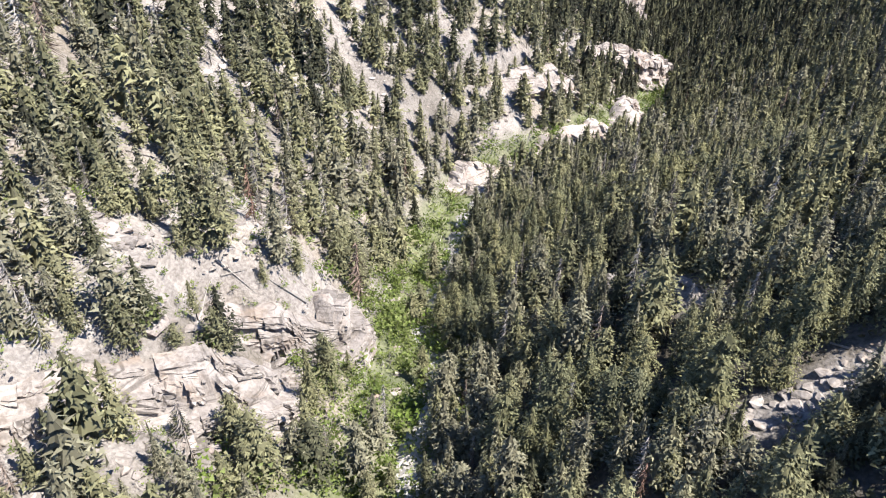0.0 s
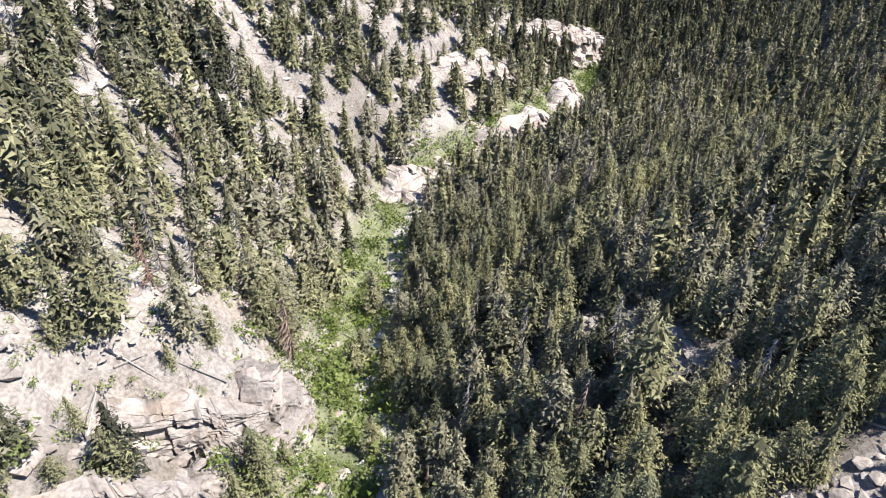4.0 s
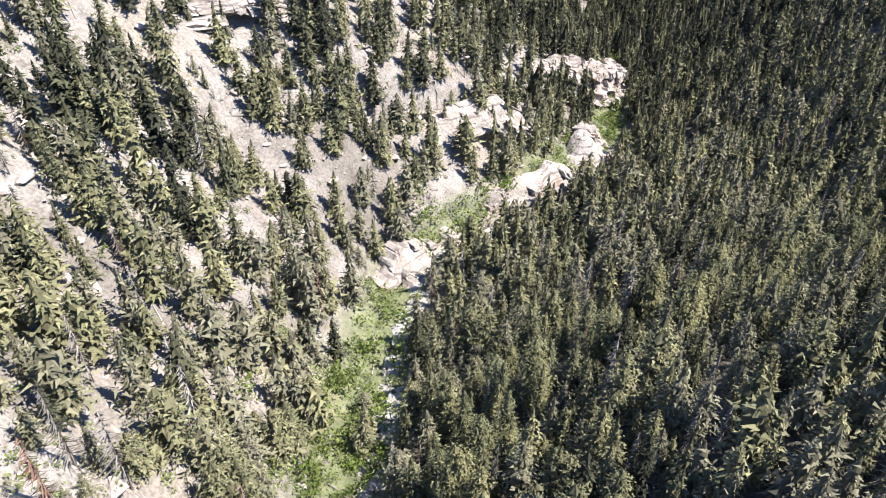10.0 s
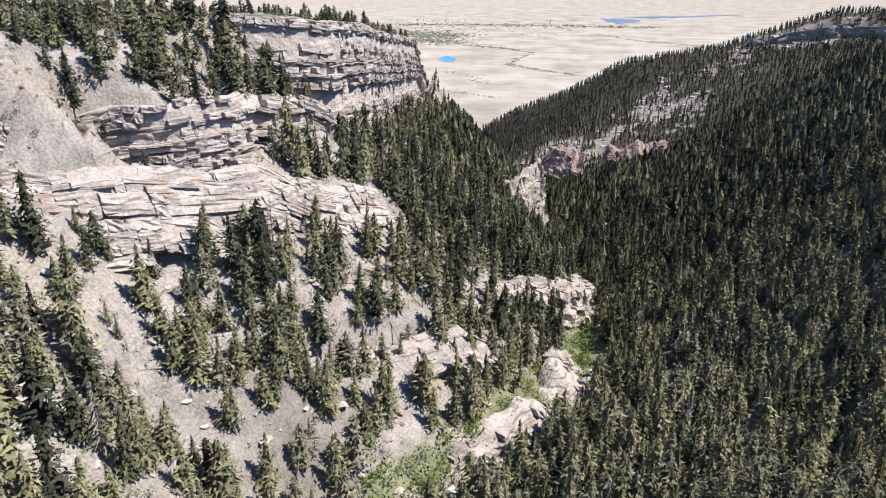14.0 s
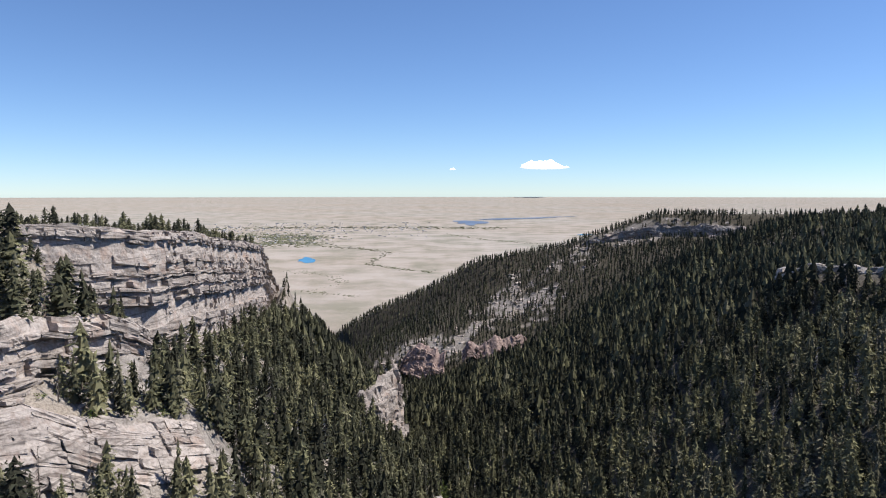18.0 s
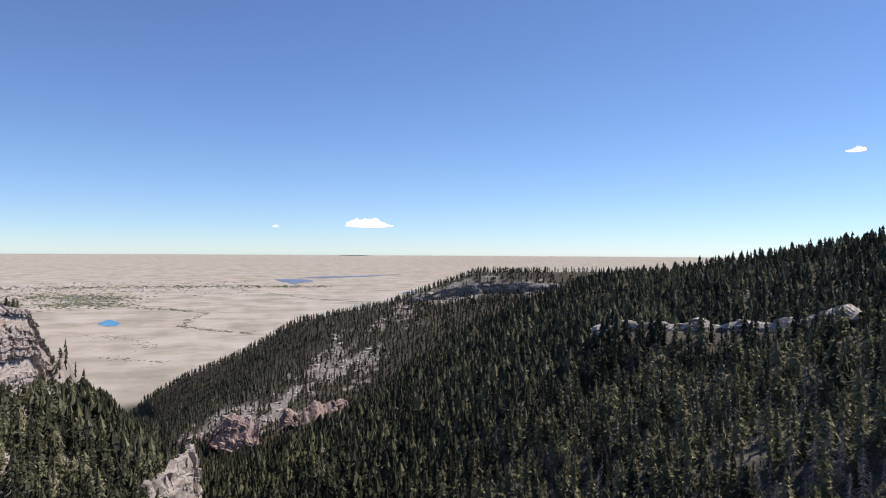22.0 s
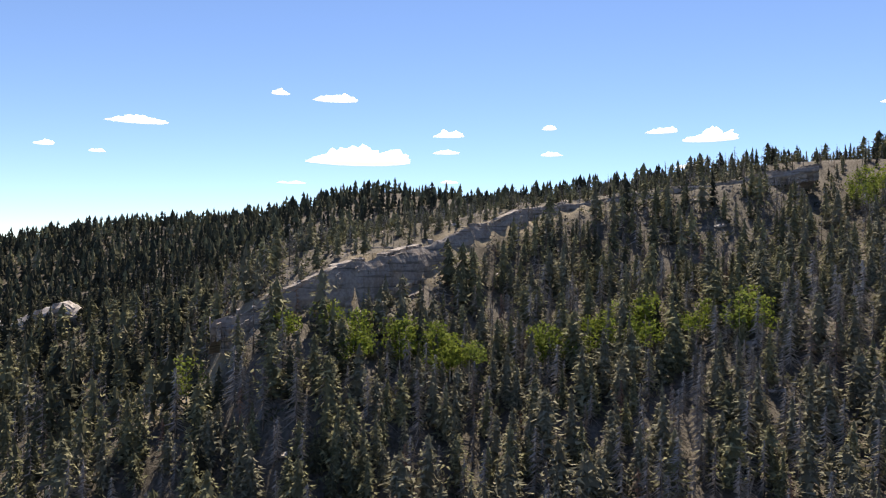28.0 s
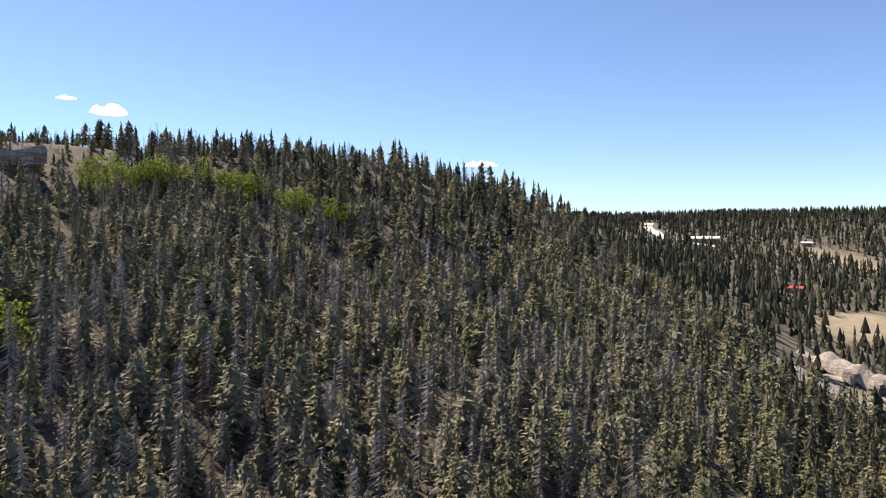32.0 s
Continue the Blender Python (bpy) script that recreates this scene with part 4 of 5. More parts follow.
# the nearer woods lie within reach of the middle of the canyon
reach = from_lines(x1, y1, [((-60, 70), (-30, 150)), ((-30, 150), (40, 190)), ((40, 190), (70, 120)), ((-15, 75), (60, 95))])
size = 8.6 + 7 * rng.random(len(x1)) ** 1.5 + 2.0 * (fbm(x1 / 40, y1 / 40, 99) - 0.5)
_, off_bluff, side_bluff = nearest_on(BLUFF_LINE, x1, y1)
size *= np.where((side_bluff < 0) & (y1 < 245) & (y1 > 90), 0.55 + 0.45 * smooth(25, 60, off_bluff), 1.0)
size *= np.where((x1 < -132) & (y1 > 282), 0.5, 1.0)
size *= np.where(rng.random(len(x1)) < 0.18, 0.55, 1.0) * np.interp(x1, [-170, -120, 0, 60, 150, 260], [0.72, 1.1, 1.0, 0.84, 0.82, 0.68]) * (1 - 0.2 * smooth(230, 260, y1) * smooth(120, 200, x1))
# tint stands in for crown shade: brighter near, darker in simpler far crowns
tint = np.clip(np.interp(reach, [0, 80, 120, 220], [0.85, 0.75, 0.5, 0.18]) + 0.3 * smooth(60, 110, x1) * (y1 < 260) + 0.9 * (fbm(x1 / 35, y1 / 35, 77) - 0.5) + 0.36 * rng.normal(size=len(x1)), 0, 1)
broad = 1.0 + 0.5 * rng.random(len(x1)) + 0.12 * (x1 < -45) + 0.2 * smooth(60, 110, x1)
cx1, _ = creek_at(y1)
grey_area = smooth(60, 110, x1) * (1 - smooth(260, 330, y1)) * 0.36 + 0.085
dead = rng.random(len(x1)) < grey_area
order = np.argsort(reach)
single = np.zeros(len(x1), bool)
single[order[:330]] = True

near = (reach < 31) & ~dead & ~single
reach = np.minimum(reach, 36 + from_lines(x1, y1, [((80, 130), (135, 150)), ((135, 150), (120, 60))]))
middle = (reach >= 31) & (reach < 95) & ~dead & ~single
mid = (reach >= 95) & (reach < np.where((x1 < 10) & (y1 < 500), 320, 210)) & ~dead
far_w = (reach >= 210) & ~dead & (x1 > -128) & ~mid
behind = (x1 < 20) & (y1 < 16) & ~dead & ~single
rim = (reach >= 95) & ~dead & ~single & (x1 <= -128)
mid = mid & ~rim
middle = middle | (rim & (reach < 165)) | (mid & (reach < 118) & (x1 < -60))
mid, rim = mid & ~middle, rim & ~middle
near, middle, mid, rim = (q & ~behind for q in (near, middle, mid, rim))
far_w = far_w | behind
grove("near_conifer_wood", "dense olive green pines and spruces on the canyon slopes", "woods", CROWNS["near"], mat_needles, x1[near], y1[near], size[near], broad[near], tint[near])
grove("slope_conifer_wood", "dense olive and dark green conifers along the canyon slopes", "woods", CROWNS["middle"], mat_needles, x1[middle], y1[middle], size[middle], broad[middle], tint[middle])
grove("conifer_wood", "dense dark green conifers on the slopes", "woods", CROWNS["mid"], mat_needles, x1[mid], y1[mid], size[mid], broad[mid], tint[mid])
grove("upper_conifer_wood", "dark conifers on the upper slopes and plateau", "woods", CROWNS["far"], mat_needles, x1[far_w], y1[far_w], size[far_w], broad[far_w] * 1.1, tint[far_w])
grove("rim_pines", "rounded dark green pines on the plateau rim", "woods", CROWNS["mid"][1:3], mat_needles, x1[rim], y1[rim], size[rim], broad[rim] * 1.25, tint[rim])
for name, label, shapes, d in (("dead_trees", "grey dead standing conifers with bare drooping branches", DEADS, dead & ~single & (reach < 90)), ("far_dead_trees", "grey dead conifers scattered through the upper woods", FEW, dead & (reach >= 90) & (reach < 230) & ~single)):
    grove(name, label, "dead trees", shapes, mat_dead, x1[d], y1[d], size[d] * 1.05, broad[d], rng.random(d.sum()))
has_trunk = (reach < 210) & ~single
TRUNK = trunk_geometry(0.016, 1.0, 4, 0.0, 2)
grove("tree_trunks", "thin grey brown conifer trunks in the woods", "tree trunks", [TRUNK], mat_bark, x1[has_trunk], y1[has_trunk], size[has_trunk], np.ones(has_trunk.sum()), tint[has_trunk])

x2, y2 = jittered(-420, 420, 600, 1350, 6.1)
k2 = rng.random(len(x2)) < cover(x2, y2) * 0.95
x3, y3 = jittered(420, 620, -100, 620, 8.0)
x4, y4 = jittered(-380, -215, -50, 620, 8.0)
x5, y5 = jittered(-60, 1100, -1250, -50, 7.2)
k5 = (rng.random(len(x5)) < cover(x5, y5)) & (x5 > -60 - y5 * 0.1) & (np.degrees(np.arctan2(x5 - 28, -(y5 - 172))) < 62)
x6, y6 = jittered(420, 800, 620, 1300, 11.0)
k4, k3 = rng.random(len(x4)) < 0.4, rng.random(len(x3)) < 0.75
xf, yf = np.concatenate([x2[k2], x3[k3], x4[k4], x5[k5], x6]), np.concatenate([y2[k2], y3[k3], y4[k4], y5[k5], y6])
# low tint again paints the shade that these plain crowns lack
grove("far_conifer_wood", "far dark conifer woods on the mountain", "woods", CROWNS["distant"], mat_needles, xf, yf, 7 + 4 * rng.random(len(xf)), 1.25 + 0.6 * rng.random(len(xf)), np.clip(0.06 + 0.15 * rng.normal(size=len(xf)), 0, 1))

# aspens in two bands on the shaded slope
def band(ax, ay, bx, by, count, spread):
    s, o = rng.random(count), rng.normal(size=count) * spread
    size = math.hypot(bx - ax, by - ay)
    return ax + (bx - ax) * s - (by - ay) / size * o, ay + (by - ay) * s + (bx - ax) / size * o


aspens = [band(129, 221, 150, 190, 15, 2.6), band(150, 190, 156, 141, 16, 2.6), band(229, 106, 226, 80, 14, 3.0), band(222, 77, 190, 47, 20, 3.0), band(116, 258, 129, 221, 3, 3.0)]
xa, ya = np.concatenate([q[0] for q in aspens]), np.concatenate([q[1] for q in aspens])
ASPEN_PARTS = []
for v, f in ASPENS:
    tv, tf = trunk_geometry(0.018, 0.8, 6, 0.0, 3)
    ASPEN_PARTS.append((mesh_of("crown", v, f, mat_leaves_one), mesh_of("trunk", tv, tf, mat_pale_bark)))
for k in range(len(xa)):
    tree = tagged(new("aspen"), "bright green aspen with a pale trunk", "tree", "aspens among the dark conifers")
    tree.location, tree.rotation_euler = (xa[k], ya[k], float(land([xa[k]], [ya[k]])[0]) - 0.2), (0, 0, rng.random() * 6.28)
    h, w = 6.5 + 3.0 * rng.random(), 0.8 + 0.35 * rng.random()
    for name, me in zip(("crown", "trunk"), ASPEN_PARTS[k % len(ASPEN_PARTS)]):
        ob = new(name, me)
        ob.parent, ob.scale = tree, (h * w, h * w, h)

# shrubs along the creek and on the slopes
ys = np.concatenate([rng.uniform(-20, 420, 620), rng.uniform(-10, 150, 520)])
cs, _ = creek_at(ys)
xs = cs - 3 + rng.normal(size=len(ys)) * np.interp(ys, [0, 60, 110, 160, 220, 400], [13, 12, 8, 7, 4, 3])
grove("creek_shrubs", "light green willow and alder shrubs along the creek", "shrubs", SHRUB_SHAPES, mat_shrub, xs, ys, 1.6 + 3.2 * rng.random(len(xs)) ** 2, 0.8 + 0.4 * rng.random(len(xs)), rng.random(len(xs)))
xs, ys = jittered(-190, -30, 0, 420, 5.0)
ks = rng.random(len(xs)) < 0.4
xs, ys = xs[ks], ys[ks]
grove("slope_shrubs", "low olive juniper shrubs on the scree", "shrubs", LOW_SHRUBS, mat_shrub, xs, ys, 0.7 + 1.1 * rng.random(len(xs)) ** 2, 1.0 + 0.6 * rng.random(len(xs)), rng.random(len(xs)) * 0.5)

xs, ys = jittered(-185, -50, 20, 420, 4.4)
ks = rng.random(len(xs)) < 0.6 * smooth(0.4, 0.6, fbm(xs / 16, ys / 16, 131))
xs, ys = xs[ks], ys[ks]
BRUSH = [dead_crown(shape_rng, 9, 5, 0.55, 0.03) for _ in range(3)]
grove("dry_brush", "low grey dry brush and dead saplings on the scree", "brush", BRUSH, mat_dead, xs, ys, 1.2 + 2.6 * rng.random(len(xs)) ** 2, 1.0 + 0.5 * rng.random(len(xs)), rng.random(len(xs)) * 0.8, 0.1)

UNDER = [leafy_crown(shape_rng, 26, 0.05, 3.4, 0.16) for _ in range(4)]
xs, ys = jittered(-30, 250, 16, 270, 4.2)
ks = (rng.random(len(xs)) < 0.75) & (xs > creek_at(ys)[0] + 12) & (clearing(xs, ys) < 0.4) & (meadow(xs, ys) < 0.3)
xs, ys = xs[ks], ys[ks]
grove("forest_undergrowth", "dark green saplings and shrubs under the conifers", "undergrowth", UNDER, mat_needles, xs, ys, 1.0 + 2.0 * rng.random(len(xs)) ** 2, 0.8 + 0.4 * rng.random(len(xs)), 0.5 * rng.random(len(xs)), 0.1)

# the nearest conifers, each a tree of its own
PROTO = []
for k, (v, f) in enumerate(CROWNS["single"]):
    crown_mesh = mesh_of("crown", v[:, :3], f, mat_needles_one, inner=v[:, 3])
    tv, tf = trunk_geometry(0.016, 0.97, 6, 0.0, 4)
    PROTO.append((crown_mesh, mesh_of("trunk", tv, tf, mat_bark)))
NAMES = [("spruce", "slim dark green spruce with drooping branches"), ("pine", "olive green pine with an open crown"), ("pine", "broad rounded olive green pine"),
         ("spruce", "slim spire of a dark spruce"), ("pine", "olive green pine with an open crown"), ("pine", "broad rounded olive green pine")]
sx, sy, s_dead = x1[single], y1[single], dead[single]
SNAG = []
for v, f in DEADS:
    tv, tf = trunk_geometry(0.014, 1.0, 6, 0.03, 4)
    SNAG.append((mesh_of("crown", v, f, mat_dead_one), mesh_of("trunk", tv, tf, mat_dead_one)))
sz, s_size, s_broad = land(sx, sy) - 0.3, size[single], broad[single]
for k in range(len(sx)):
    kind = int(rng.integers(0, len(PROTO)))
    if s_dead[k]:
        snag = tagged(new("dead_conifer"), "grey dead standing conifer with bare drooping branches", "dead tree", "dead trees on the slopes")
        snag.location, snag.rotation_euler = (sx[k], sy[k], sz[k]), (0, 0, rng.random() * 6.28)
        for name, me in zip(("crown", "trunk"), SNAG[kind % len(SNAG)]):
            ob = new(name, me)
            ob.parent, ob.scale = snag, (float(s_size[k]), float(s_size[k]), float(s_size[k]))
            if name == "crown":
                tagged(ob, "bare grey drooping twigs")
        continue
    crown_mesh, trunk_mesh = PROTO[kind]
    tree = tagged(new(NAMES[kind][0]), NAMES[kind][1], "tree", "conifers on the canyon slopes")
    tree.location, tree.rotation_euler = (sx[k], sy[k], sz[k]), (0, 0, rng.random() * 6.28)
    h, w = float(s_size[k]), float(s_size[k] * s_broad[k])
    for name, me in (("crown", crown_mesh), ("trunk", trunk_mesh)):
        ob = new(name, me)
        ob.parent, ob.scale = tree, (w, w, h)


# ---- stones, logs ----
def stone_shape(r):
    bm = bmesh.new()
    bmesh.ops.create_icosphere(bm, subdivisions=1, radius=1)
    v = np.array([q.co[:] for q in bm.verts])
    f = np.array([[w.index for w in q.verts] for q in bm.faces])
    bm.free()
    v = v * (0.65 + 0.6 * r.random((len(v), 1))) * (1.0, 0.75, 0.55)
    return np.round(v * 2.2) / 2.2 * 0.5 + v * 0.5, f


STONES = [stone_shape(shape_rng) for _ in range(6)]
ys = rng.uniform(-20, 300, 700)
cs, _ = creek_at(ys)
xs = cs + 4.0 + rng.normal(size=len(ys)) * 2.0
grove("creek_boulders", "whitish boulders and cobbles in the dry creek bed", "boulders", STONES, mat_pale_stone, xs, ys, 0.7 + 1.8 * rng.random(len(xs)) ** 2, np.ones(len(xs)) * 1.3, rng.random(len(xs)), 0.0)
xs, ys = jittered(-175, -30, 0, 460, 3.2)
ks = (rng.random(len(xs)) < 0.75 * smooth(0.36, 0.55, fbm(xs / 20, ys / 20, 120))) & (xs < creek_at(ys)[0] - 4)
xs, ys = xs[ks], ys[ks]
grove("slope_rocks", "pale broken rocks lying on the scree slope", "rocks", STONES, mat_rock, xs, ys, 0.35 + 1.6 * rng.random(len(xs)) ** 4, np.ones(len(xs)) * 1.4, rng.random(len(xs)), 0.0)
xs, ys = jittered(-25, 240, 20, 260, 7.0)
ks = rng.random(len(xs)) < 0.3
xs, ys = xs[ks], ys[ks]
grove("forest_rocks", "grey rocks on the forest floor", "rocks", STONES, mat_grey_rock, xs, ys, 0.4 + 1.2 * rng.random(len(xs)) ** 3, np.ones(len(xs)) * 1.4, rng.random(len(xs)), 0.0)

xs, ys = jittered(-22, 50, 62, 122, 1.4)
ks = rng.random(len(xs)) < 0.8 * clearing(xs, ys)
xs, ys = xs[ks], ys[ks]
grove("ledge_slabs", "pale broken slabs of a small ledge in the wood", "rocks", STONES, mat_weathered_shaded_rock, xs, ys, 0.35 + 0.9 * rng.random(len(xs)) ** 2, 1.2 + 0.9 * rng.random(len(xs)), rng.random(len(xs)), 0.0)
xs, ys = rng.uniform(-160, 430, 3200), rng.uniform(950, 1235, 3200)
ks = rng.random(len(xs)) < 0.75 * bare_flank(xs, ys)
xs, ys = xs[ks], ys[ks]
grove("flank_outcrops", "pale broken outcrops on the far hill's flank", "rocks", STONES, mat_rock, xs, ys, 1.6 + 3.0 * rng.random(len(xs)) ** 2, 1.0 + 0.9 * rng.random(len(xs)), rng.random(len(xs)), 0.0)


xs, ys = jittered(-98, -50, 22, 108, 1.5)
ks = rng.random(len(xs)) < 0.55 * smooth(0.42, 0.6, fbm(xs / 7, ys / 7, 141)) * (xs < creek_at(ys)[0] - 9)
xs, ys = xs[ks], ys[ks]
grove("crag_rubble", "grey broken rubble round the crags above the creek", "rocks", STONES, mat_weathered_shaded_rock, xs, ys, 0.3 + 1.3 * rng.random(len(xs)) ** 3, 1.2 + 0.5 * rng.random(len(xs)), rng.random(len(xs)), 0.0)
xs, ys = jittered(-105, -48, 22, 112, 2.6)
ks = (rng.random(len(xs)) < 0.7 * smooth(0.4, 0.55, fbm(xs / 9, ys / 9, 143))) & (xs < creek_at(ys)[0] - 6)
xs, ys = xs[ks], ys[ks]
grove("crag_shrubs", "low yellow green shrubs and grass tufts on the crags", "shrubs", LOW_SHRUBS, mat_shrub, xs, ys, 0.5 + 1.3 * rng.random(len(xs)) ** 2, 1.0 + 0.6 * rng.random(len(xs)), 0.3 + 0.6 * rng.random(len(xs)), 0.15)


def fallen_logs(name, label, x, y, length):
    """Bare trunks that lie on the ground, each along the slope it fell on."""
    v, f = trunk_geometry(0.14, 1.0, 5, 0.0, 2)
    verts, faces, n = [], [], len(v)
    for k in range(len(x)):
        a = rng.random() * 6.283
        tip = np.array([x[k] + math.cos(a) * length[k], y[k] + math.sin(a) * length[k]])
        z0, z1 = land([x[k], tip[0]], [y[k], tip[1]]) + 0.25
        along = np.array([tip[0] - x[k], tip[1] - y[k], z1 - z0])
        side = np.array([-math.sin(a), math.cos(a), 0.0])
        up = np.cross(along / np.linalg.norm(along), side)
        verts.append(np.array([x[k], y[k], z0]) + v[:, :1] * side + v[:, 1:2] * up + np.clip(v[:, 2:], 0, 1) * along)
        faces.append(f + k * n)
    me = mesh_of(name, np.concatenate(verts), np.concatenate(faces), mat_dead, False, tint=np.repeat(rng.random(len(x)) * 0.7, n))
    return tagged(new(name, me), label, "logs", kind="stuff")


xs, ys = rng.uniform(-150, -60, 170), rng.uniform(20, 330, 170)
fallen_logs("fallen_logs", "grey fallen logs on the scree slope", xs, ys, 5 + 5 * rng.random(170))
xs, ys = rng.uniform(-20, 200, 220), rng.uniform(30, 250, 220)
fallen_logs("forest_logs", "grey fallen logs between the conifers", xs, ys, 5 + 6 * rng.random(220))


# ---- the far plain ----
def on_plain(bearing, below):
    """A place on the plain, by degrees to the right of +y and degrees below eye level."""
    d = 4800 - (below - 0.28) / 10.1 * 3300
    x, y = MIDDLE[0] + d * math.sin(radians(bearing)), MIDDLE[1] + d * math.cos(radians(bearing))
    return np.array([x, y, float(land([x], [y])[0])])


def sheet(name, label, category, bearing, below, size, mat, lift=1.2, ragged=0.35, seed=0, turn=0.0):
    """A ragged sheet that lies on the plain; size in degrees, across and down."""
    rings, spokes, rows, faces = 5, 40, [], []
    for q in range(rings + 1):
        for k in range(spokes):
            a = 2 * math.pi * k / spokes
            r = q / rings * (1 + ragged * (float(fbm(np.array([math.cos(a) * 1.7 + seed]), np.array([math.sin(a) * 1.7]), 140 + seed)[0]) - 0.5) * 2)
            u, v = r * math.cos(a) * size[0], r * math.sin(a) * size[1]
            rows.append(on_plain(bearing + u * math.cos(turn) - v * math.sin(turn), below + u * math.sin(turn) + v * math.cos(turn)) + (0, 0, lift))
    for q in range(rings):
        for k in range(spokes):
            b = (k + 1) % spokes
            faces.append((q * spokes + k, (q + 1) * spokes + k, (q + 1) * spokes + b, q * spokes + b))
    return tagged(new(name, mesh_of(name, np.array(rows), np.array(faces), mat, True)), label, category, kind="structure")


sheet("lake", "small bright blue lake on the dry plain", "lake", -13.5, 5.42, (0.75, 0.2), mat_lake, 1.0, 0.5, 1)
sheet("pond", "small pale blue pond on the plain", "pond", 17.3 - 7.8, 3.35, (0.5, 0.05), mat_lake, 1.0, 0.5, 2)
sheet("reservoir", "dark blue reservoir far out on the plain", "lake", 0.2, 2.42, (1.3, 0.2), mat_far_water, 1.5, 0.8, 3)
sheet("reservoir_arm", "narrow dark arm of the far reservoir", "lake", 4.6, 2.05, (3.6, 0.05), mat_far_water, 1.5, 0.9, 4, -0.035)


def green_belt(name, label, line, count, spread, size, mat, seed):
    r = np.random.default_rng(seed)
    line = np.array(line, float)
    s = r.random(count) * (len(line) - 1)
    b = np.interp(s, np.arange(len(line)), line[:, 0]) + r.normal(size=count) * spread
    e = np.interp(s, np.arange(len(line)), line[:, 1]) + r.normal(size=count) * spread * 0.16
    p = np.array([on_plain(bb, max(ee, 0.5)) for bb, ee in zip(b, e)])
    v, f = STONES[seed % len(STONES)]
    k = size * (0.5 + r.random(count))
    verts, faces = scatter(v, f, p[:, 0], p[:, 1], p[:, 2], k * 0.5, np.full(count, 2.6), r.random(count) * 6.28)
    return tagged(new(name, mesh_of(name, verts, faces, mat)), label, "trees", kind="stuff")


green_belt("streamside_trees", "dark green cottonwoods along a stream on the plain", [(-12.2, 4.35), (-9, 4.5), (-6.6, 4.9), (-8.6, 5.8), (-6, 6.2), (-3.2, 6.5)], 260, 0.25, 5, mat_far_trees, 1)
green_belt("gully_shrubs", "dark shrubs in the gullies of the plain", [(-15, 6.2), (-12, 6.6), (-10.5, 7.3), (-14, 7.9), (-9.4, 8.6)], 150, 0.4, 4, mat_far_trees, 2)
green_belt("road_trees", "thin dark line of trees across the plain", [(-1.8, 3.35), (1.2, 3.8), (4.6, 4.05), (9, 4.3)], 160, 0.12, 5, mat_far_trees, 3)
green_belt("town_trees", "dark green trees of the distant town", [(-19.5, 3.3), (-15.5, 3.45), (-12.5, 3.6), (-17.5, 4.0), (-12.6, 4.05)], 900, 0.9, 7, mat_far_trees, 4)
green_belt("far_town_trees", "dark tree line of the distant town", [(-22, 2.75), (-12, 2.75), (-4, 2.8), (3, 2.85)], 420, 0.3, 7, mat_far_trees, 5)


def town():
    """Low pale blocks of a town on the plain."""
    r = np.random.default_rng(11)
    n = 620
    b, e = r.uniform(-23, -3, n), np.clip(2.85 + 0.28 * r.normal(size=n), 2.4, 3.9)
    b[:200], e[:200] = -15.5 + 2.6 * r.normal(size=200), 3.7 + 0.25 * r.normal(size=200)
    box = np.array([(-1, -1, -0.6), (1, -1, -0.6), (1, 1, -0.6), (-1, 1, -0.6), (-1, -1, 1), (1, -1, 1), (1, 1, 1), (-1, 1, 1)], float)
    sides = np.array([(0, 1, 5, 4), (1, 2, 6, 5), (2, 3, 7, 6), (3, 0, 4, 7), (4, 5, 6, 7)])
    verts, faces = [], []
    for k in range(n):
        p = on_plain(b[k], e[k])
        verts.append(box * (2.5 + 7 * r.random() ** 3, 2.5 + 4 * r.random(), 1.2 + 1.6 * r.random()) + p)
        faces.append(sides + 8 * k)
    return tagged(new("distant_town", mesh_of("distant_town", np.concatenate(verts), np.concatenate(faces), mat_town)), "pale roofs and walls of a distant town", "town", kind="stuff")


town()


# ---- clouds ----
def cloud(bearing, height, wide, tall, seed):
    """A small fair-weather cloud: many puffs over a level base; degrees."""
    r = np.random.default_rng(seed)
    d = 4850.0
    w, h = d * math.tan(radians(wide / 2)), d * math.tan(radians(tall))
    bm = bmesh.new()
    bmesh.ops.create_icosphere(bm, subdivisions=5, radius=1)
    lumps = [(r.uniform(-0.85, 0.85), 0.4 + 0.6 * r.random(), 0.25 + 0.35 * r.random()) for _ in range(5)]
    for v in bm.verts:
        c = v.co.copy()
        rise = max(g * math.exp(-((c.x - u) / s) ** 2) for u, g, s in lumps)
        q = Vector((c.x * w / h, c.y * 1.2, c.z)) + Vector((seed * 3.1, 0, 0))
        puff = abs(noise.noise(q * 1.6)) + 0.55 * abs(noise.noise(q * 3.7)) + 0.3 * abs(noise.noise(q * 8.0))
        edge = 1.0 + 0.22 * (puff - 0.45)
        up = max(c.z, 0.0) * (0.25 + 0.75 * rise) * (0.7 + 0.9 * puff)
        v.co = Vector((c.x * w * edge, c.y * 0.35 * w * edge, h * (0.62 * up + min(c.z, 0.0) * 0.16)))
    me = bpy.data.meshes.new("cloud")
    bm.to_mesh(me)
    bm.free()
    me.polygons.foreach_set("use_smooth", np.ones(len(me.polygons), bool))
    me.materials.append(mat_cloud)
    ob = tagged(new("cloud", me), "small white fair-weather cloud", "cloud", "clouds in the blue sky")
    a = radians(bearing)
    ob.location = (0 + d * math.sin(a), 150 + d * math.cos(a), d * math.tan(radians(height)))
    ob.rotation_euler = (0, 0, -a)
    return ob


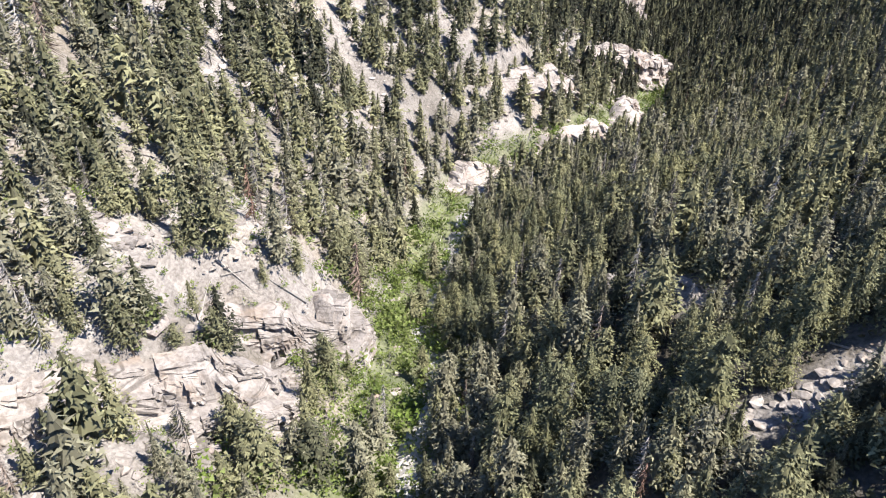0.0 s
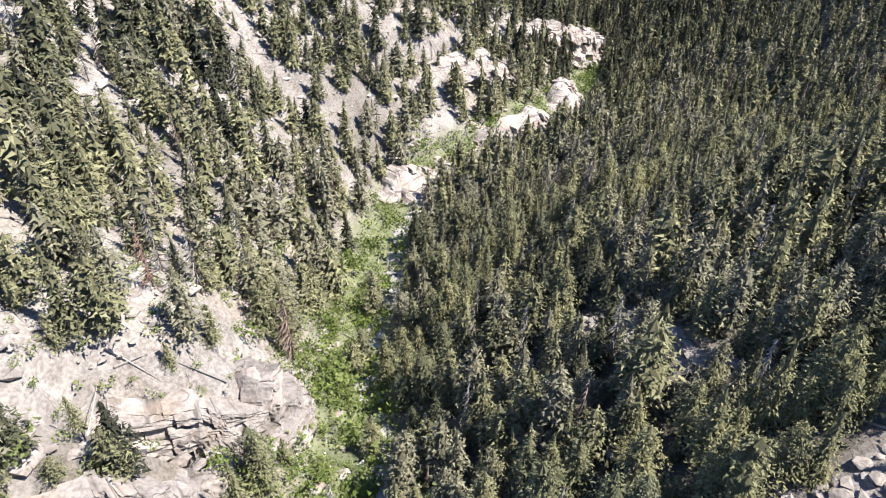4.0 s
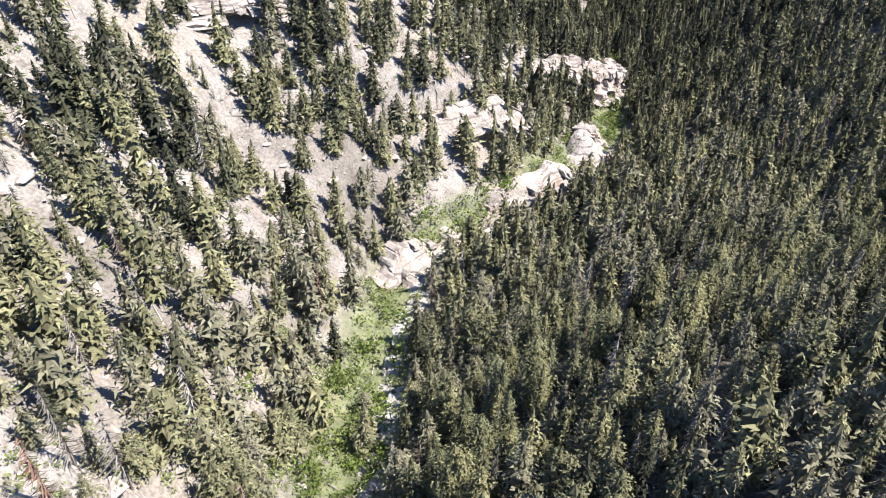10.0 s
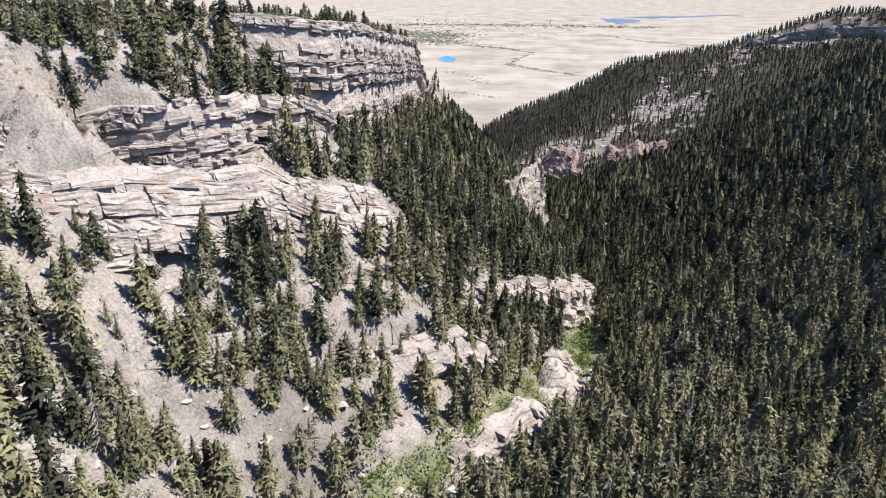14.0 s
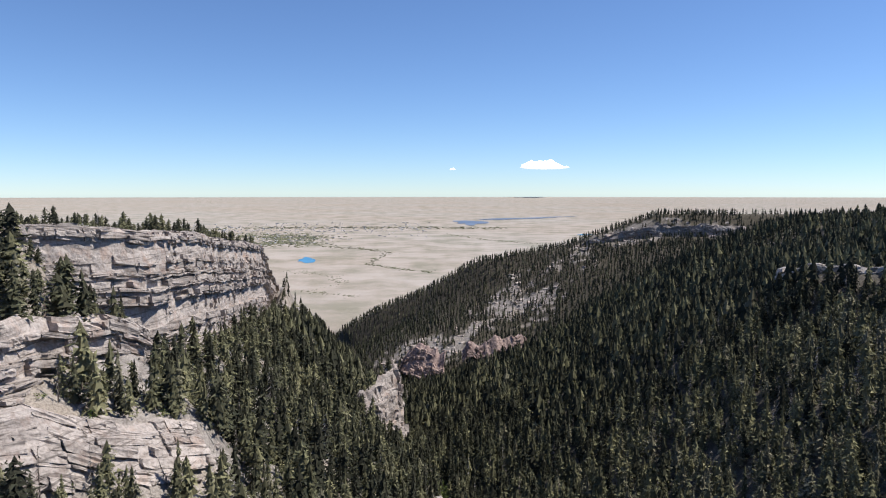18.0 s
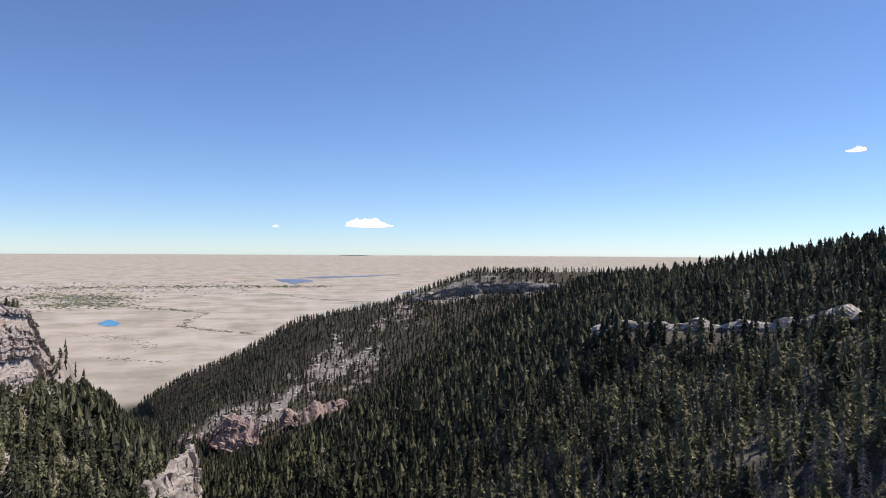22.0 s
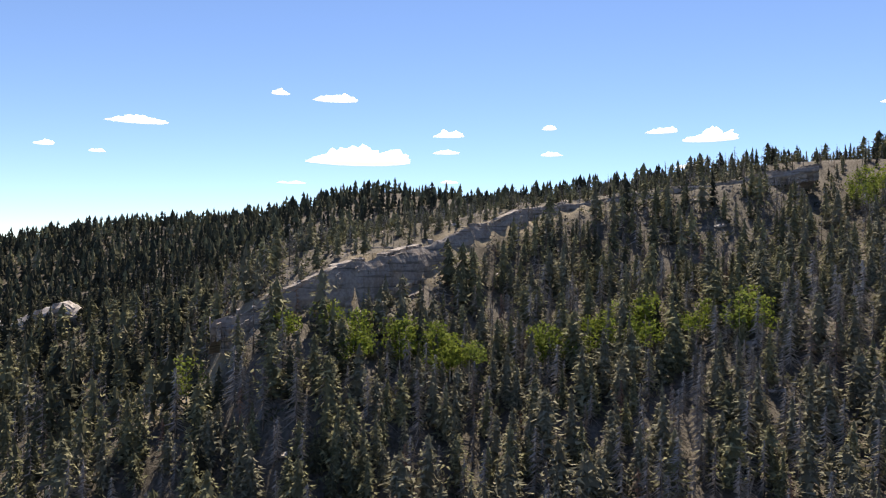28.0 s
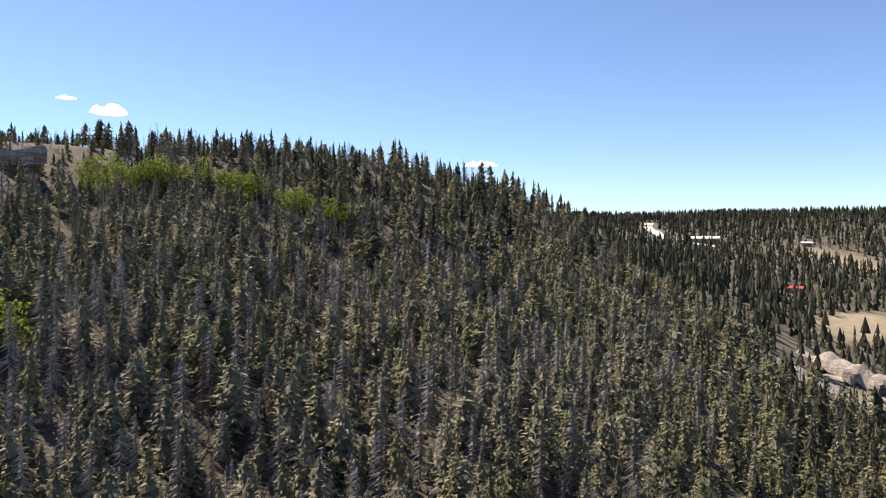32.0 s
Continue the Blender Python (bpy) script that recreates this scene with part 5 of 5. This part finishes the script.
for k, c in enumerate([(6.3, 2.15, 3.9, 0.95), (-1.3, 2.0, 0.5, 0.2), (49.6, 9.5, 4.2, 0.7), (64.6, 12.0, 3.6, 0.8), (60.2, 12.3, 1.4, 0.6), (66.6, 7.15, 8.2, 1.9), (73.9, 9.3, 2.5, 0.7), (73.7, 7.9, 2.1, 0.4),
                       (82.2, 9.8, 1.1, 0.5), (82.4, 7.7, 1.7, 0.45), (91.0, 9.3, 2.4, 0.6), (94.6, 8.6, 4.0, 1.2), (43.4, 7.4, 1.3, 0.5), (46.9, 7.1, 1.1, 0.3), (61.1, 5.3, 2.2, 0.25), (74.0, 5.5, 1.4, 0.3),
                       (93.0, 6.5, 2.0, 0.4), (109.3, 9.6, 2.4, 1.2), (106.5, 10.4, 1.3, 0.4), (138.2, 6.4, 2.6, 0.6), (132.8, 6.2, 1.6, 0.35)]):
    cloud(*c, 200 + k)


# ---- the road and buildings on the far plateau ----
def ribbon(name, label, category, line, wide, mat, lift=0.35):
    line = np.array(line, float)
    s = np.linspace(0, len(line) - 1, 60)
    x, y = np.interp(s, np.arange(len(line)), line[:, 0]), np.interp(s, np.arange(len(line)), line[:, 1])
    tx, ty = np.gradient(x), np.gradient(y)
    size = np.hypot(tx, ty)
    rows = []
    for o in (-0.5, 0.5):
        px, py = x - ty / size * o * wide, y + tx / size * o * wide
        rows.append(np.stack([px, py, land(px, py) + lift], 1))
    k = np.arange(59)
    return tagged(new(name, mesh_of(name, np.concatenate(rows), np.stack([k, k + 1, k + 61, k + 60], 1), mat)), label, category, kind="structure")


ribbon("road", "pale gravel road climbing the far wooded hill", "road", ROAD, 9.0, mat_gravel)


def part(name, verts, faces, mat, parent, label=""):
    ob = new(name, mesh_of(name, np.array(verts, float), np.array(faces), mat))
    ob.parent = parent
    return tagged(ob, label) if label else ob


BOX_FACES = [(0, 3, 2, 1), (4, 5, 6, 7), (0, 1, 5, 4), (1, 2, 6, 5), (2, 3, 7, 6), (3, 0, 4, 7)]


def box(x0, x1, y0, y1, z0, z1):
    return [(x0, y0, z0), (x1, y0, z0), (x1, y1, z0), (x0, y1, z0), (x0, y0, z1), (x1, y0, z1), (x1, y1, z1), (x0, y1, z1)]


def building(name, label, at, size, turn, wall_mat, roof_mat):
    """A low building: walls, a shallow gabled roof with eaves, windows and a door on the long side."""
    w, d, h = size
    z = float(land([at[0]], [at[1]])[0])
    root = tagged(new(name), label, "building")
    root.location, root.rotation_euler = (at[0], at[1], z), (0, 0, radians(turn))
    part("wall", box(-w / 2, w / 2, -d / 2, d / 2, -1.5, h), BOX_FACES, wall_mat, root)
    e, t = 0.6, d * 0.16
    ridge = [(-w / 2 - e, -d / 2 - e, h), (w / 2 + e, -d / 2 - e, h), (w / 2 + e, 0, h + t), (-w / 2 - e, 0, h + t), (-w / 2 - e, d / 2 + e, h), (w / 2 + e, d / 2 + e, h)]
    low = [(x, y, q - 0.25) for x, y, q in ridge]
    part("roof", ridge + low, [(0, 1, 2, 3), (3, 2, 5, 4), (7, 6, 9, 8), (8, 9, 10, 11), (0, 6, 7, 1), (4, 5, 11, 10)], roof_mat, root)
    for k in range(int(w // 5)):
        x = -w / 2 + 2.5 + k * 5
        if k == int(w // 10):
            part("door", box(x - 0.5, x + 0.5, d / 2 - 0.05, d / 2 + 0.06, 0, 2.1), BOX_FACES, mat_dark_glass, root)
        else:
            part("window", box(x - 0.8, x + 0.8, d / 2 - 0.05, d / 2 + 0.05, 1.0, 2.2), BOX_FACES, mat_dark_glass, root)
    return root


building("lodge", "long low building with a white metal roof beside the road", (274, -386), (22, 10, 3.6), 20, mat_wall, mat_white_roof)
building("cabin", "small cabin with a red roof among the trees", (150, -215), (7, 6, 2.6), 10, mat_wall, mat_red_roof)
building("shed", "small grey shed at the edge of the field", (212, -436), (8, 6, 2.8), 40, mat_wall, mat_white_roof)
